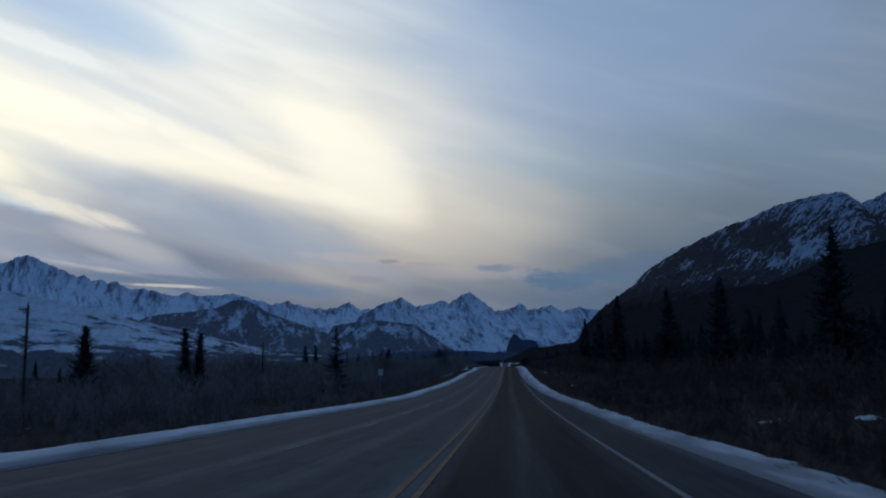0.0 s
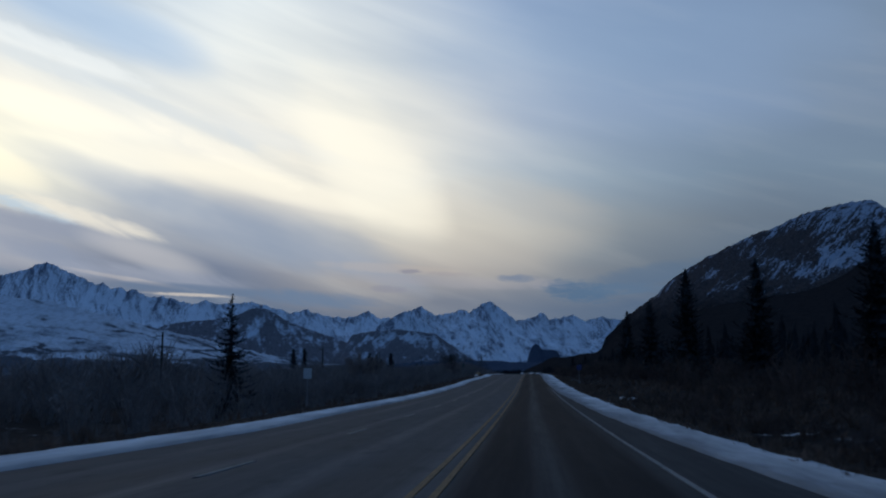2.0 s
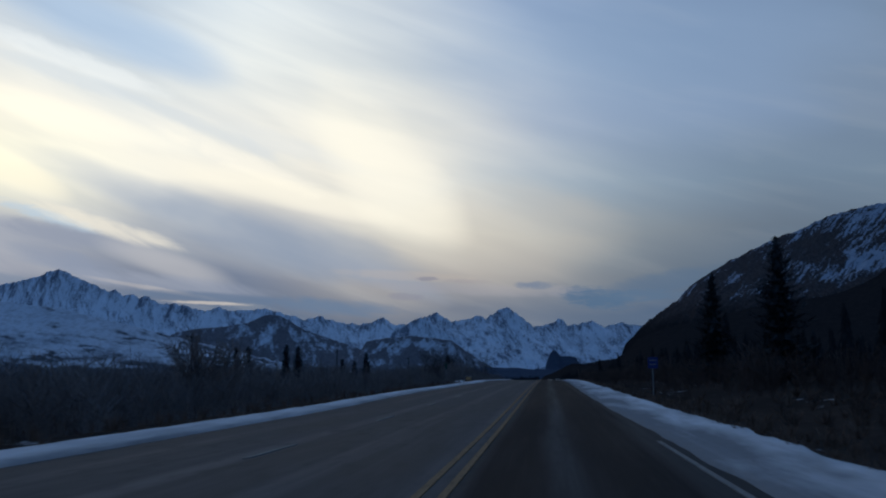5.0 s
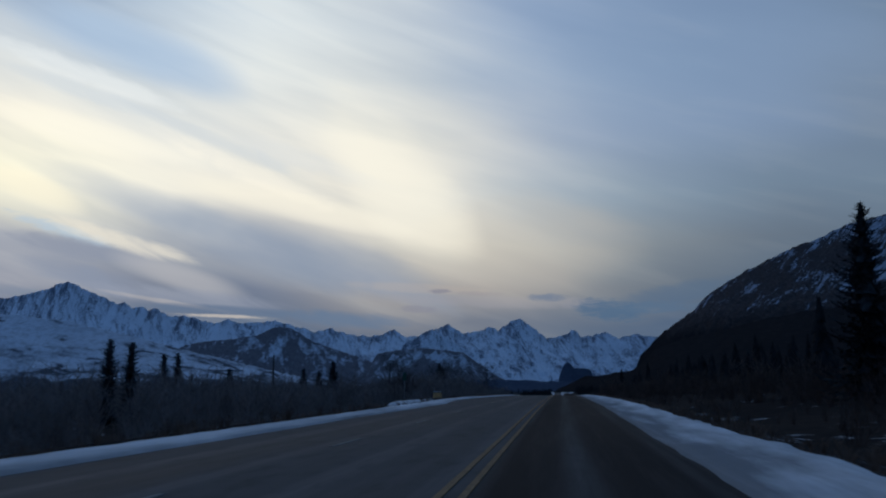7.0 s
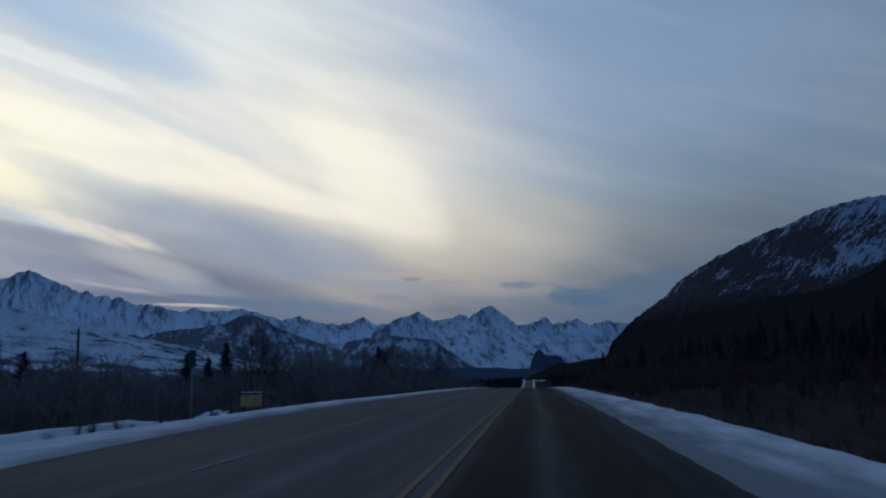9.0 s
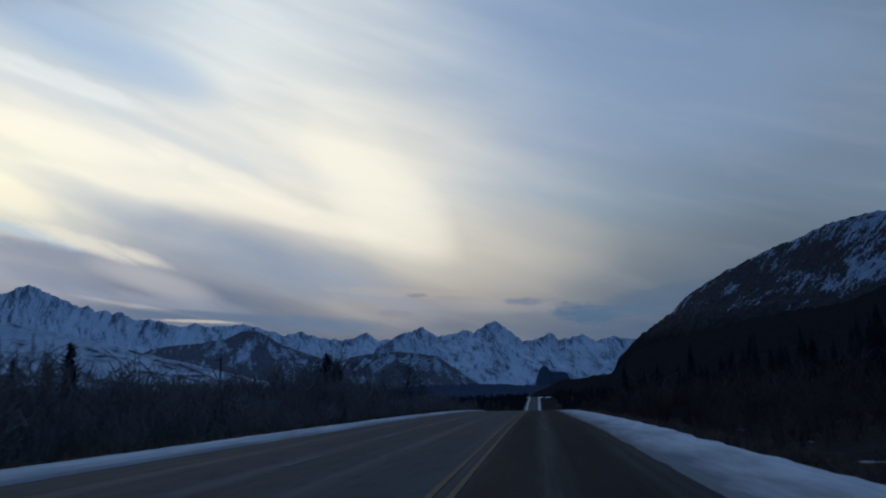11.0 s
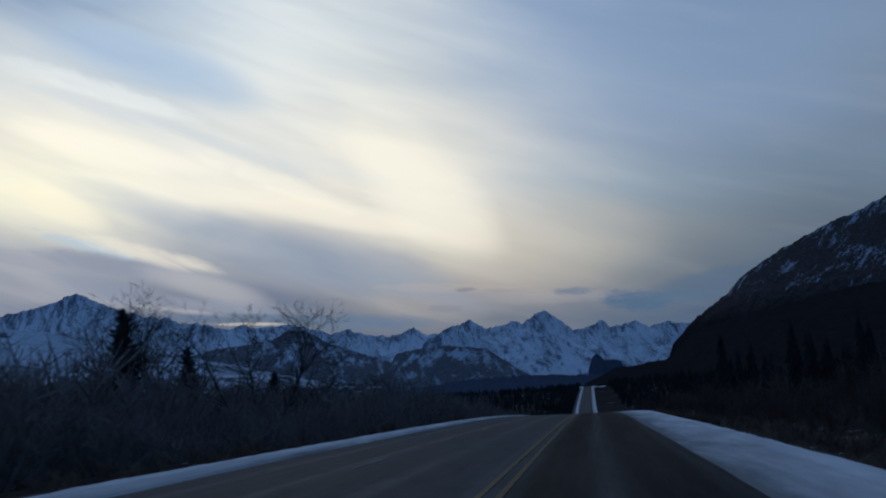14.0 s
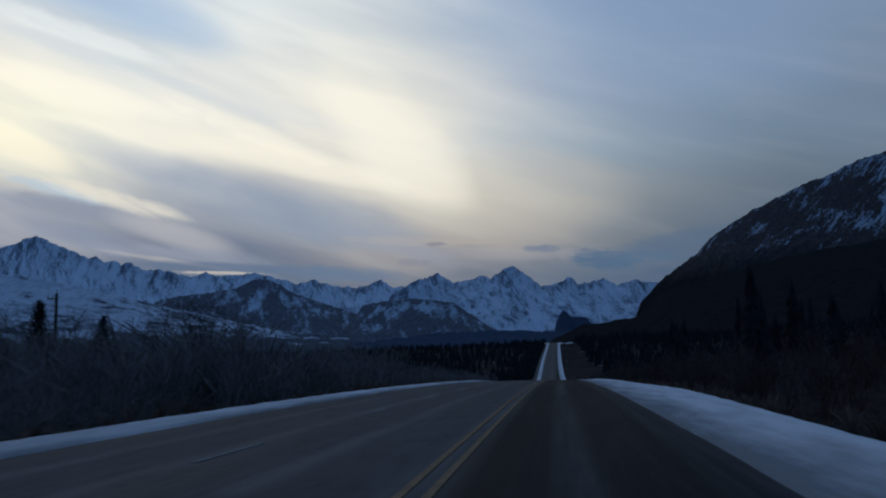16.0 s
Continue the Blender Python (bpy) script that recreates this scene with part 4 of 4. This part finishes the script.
right_spots = scatter(450, 8.5, 20, 0, 380, 0.5, 1.4, 10, 61) + scatter(900, 16, 60, 20, 420, 1.6, 3.8, 25, 62, 1.3)
right_spots += scatter(420, 8.3, 24, 340, 520, 0.8, 2.4, 14, 47)
right_spots += scatter(900, 8.6, 34, 360, 800, 1.4, 3.8, 20, 63) + scatter(600, 25, 90, 380, 900, 3, 6, 30, 64)
tagged(new("roadside_brush", fast_mesh("roadside_brush", *many(SHRUBS, right_spots), DEAD_BRUSH)), "dark leafless brush and dead grass below the forest", "brush", kind="stuff")


def tuft(rng):
    """A tuft of dead grass of unit height."""
    s = Sticks()
    for _ in range(16):
        a, lean = rng.uniform(0, 6.28), rng.uniform(0.1, 0.75)
        d = np.array([math.cos(a), math.sin(a), 0.0]) * lean
        h = rng.uniform(0.55, 1.0)
        s.blade([d * 0.12, d * 0.5 + np.array([0, 0, h * 0.65]), d + np.array([0, 0, h])], 0.038, 0.012)
    return s.done()


TUFTS = [tuft(np.random.default_rng(200 + k)) for k in range(7)]


def edge_grass(n, y0, y1, side, spread):
    """Tufts that stand thickest along the outer edge of the snow."""
    y = rng.uniform(y0, y1, n)
    edge = right_rim(y) if side > 0 else left_edge(y) - 1.75
    keep = fbm(y / 6, y * 0 + side, 3, 70) + rng.normal(0, 0.25, n) > -0.1
    x = edge + side * (spread * rng.random(n) ** 2 - (0.35 if side > 0 else 0.1))
    h = rng.uniform(0.2, 0.55, n)
    z = np.maximum(ground_z(x, y), np.where(np.abs(x - edge) < 0.5, road_z(y) - 0.15, -99)) - 0.05
    return [(k, *r) for k, r, ok in zip(rng.integers(0, 7, n), zip(x, y, z, rng.uniform(0, 6.28, n), h * 0.8, h), keep) if ok]


right_more = scatter(500, 7.5, 17, 20, 140, 0.4, 1.2, 10, 78)
tagged(new("roadside_brush", fast_mesh("roadside_brush", *many(SHRUBS, right_more), DEAD_BRUSH)), "low reddish dead brush beside the snow shoulder", "brush", kind="stuff")
grass_spots = edge_grass(3200, 5, 420, 1, 3.5) + scatter(900, 8, 22, 10, 200, 0.4, 0.9, 8, 66) + scatter(500, 6.3, 9.5, 400, 620, 0.3, 0.7, 8, 67)
tagged(new("dead_grass", fast_mesh("dead_grass", *many(TUFTS, grass_spots), DEAD_GRASS)), "tufts of brown dead grass poking through the snow", "grass", kind="stuff")
grass_spots = edge_grass(1800, 5, 420, -1, 3.0) + scatter(500, -10.9, -15, 400, 640, 0.3, 0.7, 8, 69)
tagged(new("dead_grass", fast_mesh("dead_grass", *many(TUFTS, grass_spots), DEAD_GRASS)), "brown dead grass along the foot of the bank", "grass", kind="stuff")


def small_conifer(rng):
    """A far conifer of unit height: ragged tiers."""
    v, t = [], []
    for i in range(9):
        f = i / 9
        z0, z1 = 0.04 + 0.92 * f, min(1.0, 0.04 + 0.92 * f + 0.24)
        r = 0.15 * (1 - f) ** 0.8 + 0.01
        n = 9
        c = len(v)
        v.append((rng.normal(0, 0.01), rng.normal(0, 0.01), z1))
        for k in range(n):
            a = 6.283 * k / n + i * 0.7
            q = r * (rng.uniform(1.0, 1.35) if k % 2 else rng.uniform(0.35, 0.7))
            v.append((math.cos(a) * q, math.sin(a) * q, z0 - (0.05 if k % 2 else 0.0) - rng.uniform(0, 0.04)))
        for k in range(n):
            t.append((c, c + 1 + k, c + 1 + (k + 1) % n))
    return np.array(v), np.array(t, int)


CONIFERS = [small_conifer(np.random.default_rng(300 + k)) for k in range(7)]
wood_right = scatter(500, 32, 120, 40, 520, 5, 11, 40, 71) + scatter(2200, 22, 420, 420, 1900, 5, 12, 60, 72, 1.5)
wood_right += scatter(1500, 60, 900, 900, 2600, 8, 14, 80, 75)
tagged(new("spruce_forest", fast_mesh("spruce_forest", *many(CONIFERS, wood_right), FOREST_NEEDLES)), "dark spruce forest climbing the slope", "forest", kind="stuff")
wood_left = scatter(45, -70, -220, 200, 700, 4, 7, 40, 73) + scatter(3800, -14, -500, 780, 1900, 4, 8, 60, 74, 1.5)
tagged(new("spruce_forest", fast_mesh("spruce_forest", *many(CONIFERS, wood_left), FOREST_NEEDLES)), "low dark spruce woods on the valley floor", "forest", kind="stuff")


def stand(model, x, y, turn=0.0, scale=1.0):
    ob = copy_thing(model, pose(x, y, float(ground_z(x, y)), 0, 0, turn))
    ob.scale = (scale, scale, scale)
    return ob


def plant(model, full, x, y, top):
    """Sets a model tree, full metres high, so that its tip reaches the height top."""
    g = float(ground_z(x, y))
    return stand(model, x, y, (x * 37 + y * 53) % 360, (top - g) / full)


def first_of(ob, full, x, y, top):
    g = float(ground_z(x, y))
    ob.matrix_basis = pose(x, y, g)
    ob.scale = ((top - g) / full,) * 3
    return ob


tall = first_of(spruce("tall slender dark spruce beside the highway", 15.5, 4.0, 1, 40, 0.05), 15.5, 21.9, 230, 16.0)
tall2 = first_of(spruce("tall slender dark spruce beside the highway", 15.0, 3.7, 2, 40, 0.08), 15.0, 20.9, 260, 16.2)
for x, y, top, m, full in ((21, 184, 16.2, tall, 15.5), (31, 187, 18.0, tall2, 15.0), (32, 145, 16, tall, 15.5), (30, 89, 15, tall2, 15.0), (38, 215, 13, tall, 15.5),
                           (44, 250, 14, tall2, 15.0), (40, 160, 12, tall2, 15.0), (50, 120, 15, tall, 15.5), (36, 300, 11, tall, 15.5), (46, 70, 13, tall, 15.5)):
    plant(m, full, x, y, top)
open_spruce = first_of(spruce("solitary open-crowned spruce with a thin top", 10.6, 2.8, 3, 30, 0.40, 0.9), 10.6, -23.35, 127.6, 7.7)
dense = first_of(spruce("small dense dark spruce among the brush", 9.0, 2.2, 4, 34, 0.02, 0.5), 9.0, -32.8, 448.4, 12.6)
for x, y, top in ((-54.6, 119, 7.5), (-58, 403, 9.8), (-51, 402, 11.4), (-55, 405, 9.2),
                  (-33, 460, 10.5), (-55, 346, 7.8), (-46, 520, 10.5), (-60, 560, 11)):
    plant(dense, 9.0, x, y, top)
slim = first_of(spruce("slim columnar dark spruce standing above the brush", 9.0, 1.45, 6, 34, 0.03, 0.42), 9.0, -83, 384, 12.3)
for x, y, top in ((-37.2, 107, 6.5), (-35.9, 108.4, 6.1), (-77.7, 378.6, 12.2), (-35.4, 263.7, 7.2), (-34.0, 264.6, 7.0)):
    plant(slim, 9.0, x, y, top)

def height_of(ob):
    z = np.concatenate([[v.co.z for v in c.data.vertices] for c in ob.children])
    return float(np.percentile(z, 98.5))


b1 = birch("leafless birch with a spread of crooked branches", 9.0, 11)
f1 = height_of(b1)
first_of(b1, f1, -22.9, 449, 12.3)
b2 = birch("leafless birch with thin pale stems", 9.5, 12, 5)
f2 = height_of(b2)
first_of(b2, f2, -31, 447, 13.0)
for x, y, top, m, full in ((-27, 506, 9.2, b1, f1), (-30, 512, 8.6, b2, f2), (-23.4, 326, 9.2, b2, f2), (-34, 500, 8.5, b1, f1),
                           (-35, 454, 11.5, b2, f2), (-25.5, 462, 8.0, b2, f2), (-24, 474, 7.6, b1, f1)):
    plant(m, full, x, y, top)

bush = willow("broad rounded leafless willow bush above the brush", 7.0, 21)
first_of(bush, 7.0, -27.2, 212, 6.3)

# ================= poles, signs, boxes =================


def utility_pole(H):
    top = new("utility_pole", None)
    bm = bmesh.new()
    rod(bm, (0, 0, -1.0), (0, 0, H), 0.16, 0.11, 12)
    part("pole", bm, WOOD, top)
    arm = part("side_arm", box(bmesh.new(), (0.95, 0.09, 0.10), (-0.42, 0.13, H - 0.42), 0.01), WOOD, top)
    for x in (-0.42, -0.84):
        bm = bmesh.new()
        rod(bm, (x, 0.13, H - 0.37), (x, 0.13, H - 0.28), 0.02)
        rod(bm, (x, 0.13, H - 0.28), (x, 0.13, H - 0.15), 0.06, 0.035, 10)
        part("insulator", bm, CERAMIC, arm, "small glazed insulator")
    bm = bmesh.new()
    rod(bm, (0.03, 0, H - 0.02), (0.03, 0, H + 0.14), 0.02)
    rod(bm, (0.03, 0, H + 0.14), (0.03, 0, H + 0.28), 0.055, 0.03, 10)
    part("insulator", bm, CERAMIC, top, "small glazed insulator")
    part("brace", rod(bmesh.new(), (0, 0.13, H - 0.95), (-0.5, 0.13, H - 0.46), 0.018), STEEL, top)
    return tagged(top, "weathered wooden utility pole with a short side arm", "utility pole", group="utility poles across the brush")


first = None
for x, y, z in ((-42, 80, 7.3), (-42.2, 161, 6.3), (-42.3, 247, 7.75), (-45, 338, 9.55), (-42.5, 427, 10.95), (-40, 512, 10.4)):
    g = float(ground_z(x, y))
    if first is None:
        first = utility_pole(11.5)
        first.matrix_basis = pose(x, y, z - 11.5, 0, 0, -4)
    else:
        copy_thing(first, pose(x, y, z - 11.5, 0, 0, -4))


def sign(name, label, category, x, y, foot, low, w, h, face, back, post_w=0.06, turn=0.0, bars=None):
    """A plate on a steel post; low is the height of the plate's lower edge over the foot."""
    top = new(name, None)
    top.matrix_basis = pose(x, y, foot, 0, 0, turn)
    part("post", box(bmesh.new(), (post_w, post_w * 0.7, low + h + 0.5), (0, 0.03, (low + h - 0.1) / 2 - 0.2), 0.008), STEEL, top, "galvanised steel post")
    plate = part("plate", box(bmesh.new(), (w, 0.012, h), (0, -0.012, low + h / 2), 0.004), face, top)
    for k, (bx, bz, bw, bh) in enumerate(bars or ()):
        part("lettering_bar", box(bmesh.new(), (bw, 0.004, bh), (bx, -0.021, low + bz)), WHITE, plate, "white bar")
    for bz in (0.2, 0.8):
        part("bolt", rod(bmesh.new(), (0, -0.026, low + h * bz), (0, 0.07, low + h * bz), 0.012, sides=6), STEEL, top)
    return tagged(top, label, category)


sign("road_sign", "grey metal back of a road sign on a post", "road sign", -17.4, 128.6, float(ground_z(-17.4, 128.6)) - 0.1, 3.1, 0.65, 0.8, SIGN_BACK, SIGN_BACK)
sign("service_sign", "small blue square highway sign on a steel post", "road sign", 8.1, 212.5, float(ground_z(8.1, 212.5)) - 0.05, 2.35, 0.75, 0.85, BLUE, STEEL, 0.06, 0,
     [(0, 0.62, 0.5, 0.07), (0, 0.30, 0.5, 0.07)])
sign("marker_sign", "tall narrow green marker sign on a thin post", "road sign", -16.55, 292.6, float(ground_z(-16.55, 292.6)), 3.5, 0.36, 0.85, GREEN, STEEL, 0.07)


def roadside_box(x, y, z):
    top = new("roadside_box", None)
    top.matrix_basis = pose(x, y, z, 0, 0, 6)
    part("post", box(bmesh.new(), (0.09, 0.09, 1.2), (-0.32, 0, -0.15), 0.01), WOOD, top, "short wooden post")
    body = part("body", box(bmesh.new(), (0.84, 0.5, 0.56), (0, 0, 0.66), 0.02), OCHRE, top)
    part("door", box(bmesh.new(), (0.74, 0.02, 0.46), (0, -0.258, 0.66), 0.006), OCHRE, body)
    part("handle", box(bmesh.new(), (0.14, 0.03, 0.03), (0.22, -0.28, 0.72), 0.006), DARK, body)
    part("roof", box(bmesh.new(), (0.94, 0.6, 0.05), (0, 0, 0.97), 0.012), DARK, top)
    bm = box(bmesh.new(), (0.86, 0.54, 0.07), (0, 0, 1.025), 0.03)
    part("snow_cap", bm, SNOW, top, "thin layer of snow")
    return tagged(top, "faded yellow roadside box on a short post with snow on top", "roadside box")


def mailbox(x, y, z):
    top = new("mailbox", None)
    top.matrix_basis = pose(x, y, z)
    part("post", box(bmesh.new(), (0.1, 0.1, 1.7), (0, 0, 0.45), 0.01), WOOD, top)
    bm = box(bmesh.new(), (0.2, 0.48, 0.16), (0, 0, 1.38), 0.01)
    bmesh.ops.create_cone(bm, cap_ends=True, segments=16, radius1=0.1, radius2=0.1, depth=0.48, matrix=Matrix.Translation((0, 0, 1.46)) @ Matrix.Rotation(radians(90), 4, "X"))
    part("body", bm, DARK, top)
    part("flag", box(bmesh.new(), (0.012, 0.05, 0.16), (0.112, -0.1, 1.5)), OCHRE, top)
    return tagged(top, "dark metal mailbox on a wooden post", "mailbox")


roadside_box(-12.6, 289.4, float(road_z(289)) - 0.35)
mailbox(-14.6, 300, float(ground_z(-14.6, 300)))

for cx, cy, sx, sy, h, sd, tn in ((-13.4, 286, 1.0, 2.6, 0.45, 1, 0), (-13.6, 278, 0.9, 2.0, 0.4, 2, 0.2), (-15.5, 262, 2.0, 12, 0.2, 3, 0), (-16, 245, 2.2, 8, 0.18, 4, 0.05),
                                 (9.6, 150, 0.9, 4, 0.10, 5, 0), (13, 48, 0.8, 1.2, 0.12, 7, 0.3), (16, 44, 0.7, 1.0, 0.12, 8, 0),
                                 (-18, 1555, 5, 8, 0.8, 10, 0), (13, 1552, 5, 10, 0.9, 11, 0), (-15, 320, 1.2, 3, 0.3, 12, 0.1), (-11.7, 266, 0.45, 12, 0.22, 15, 0.02)):
    snow_patch(cx, cy, sx, sy, h, sd, tn)
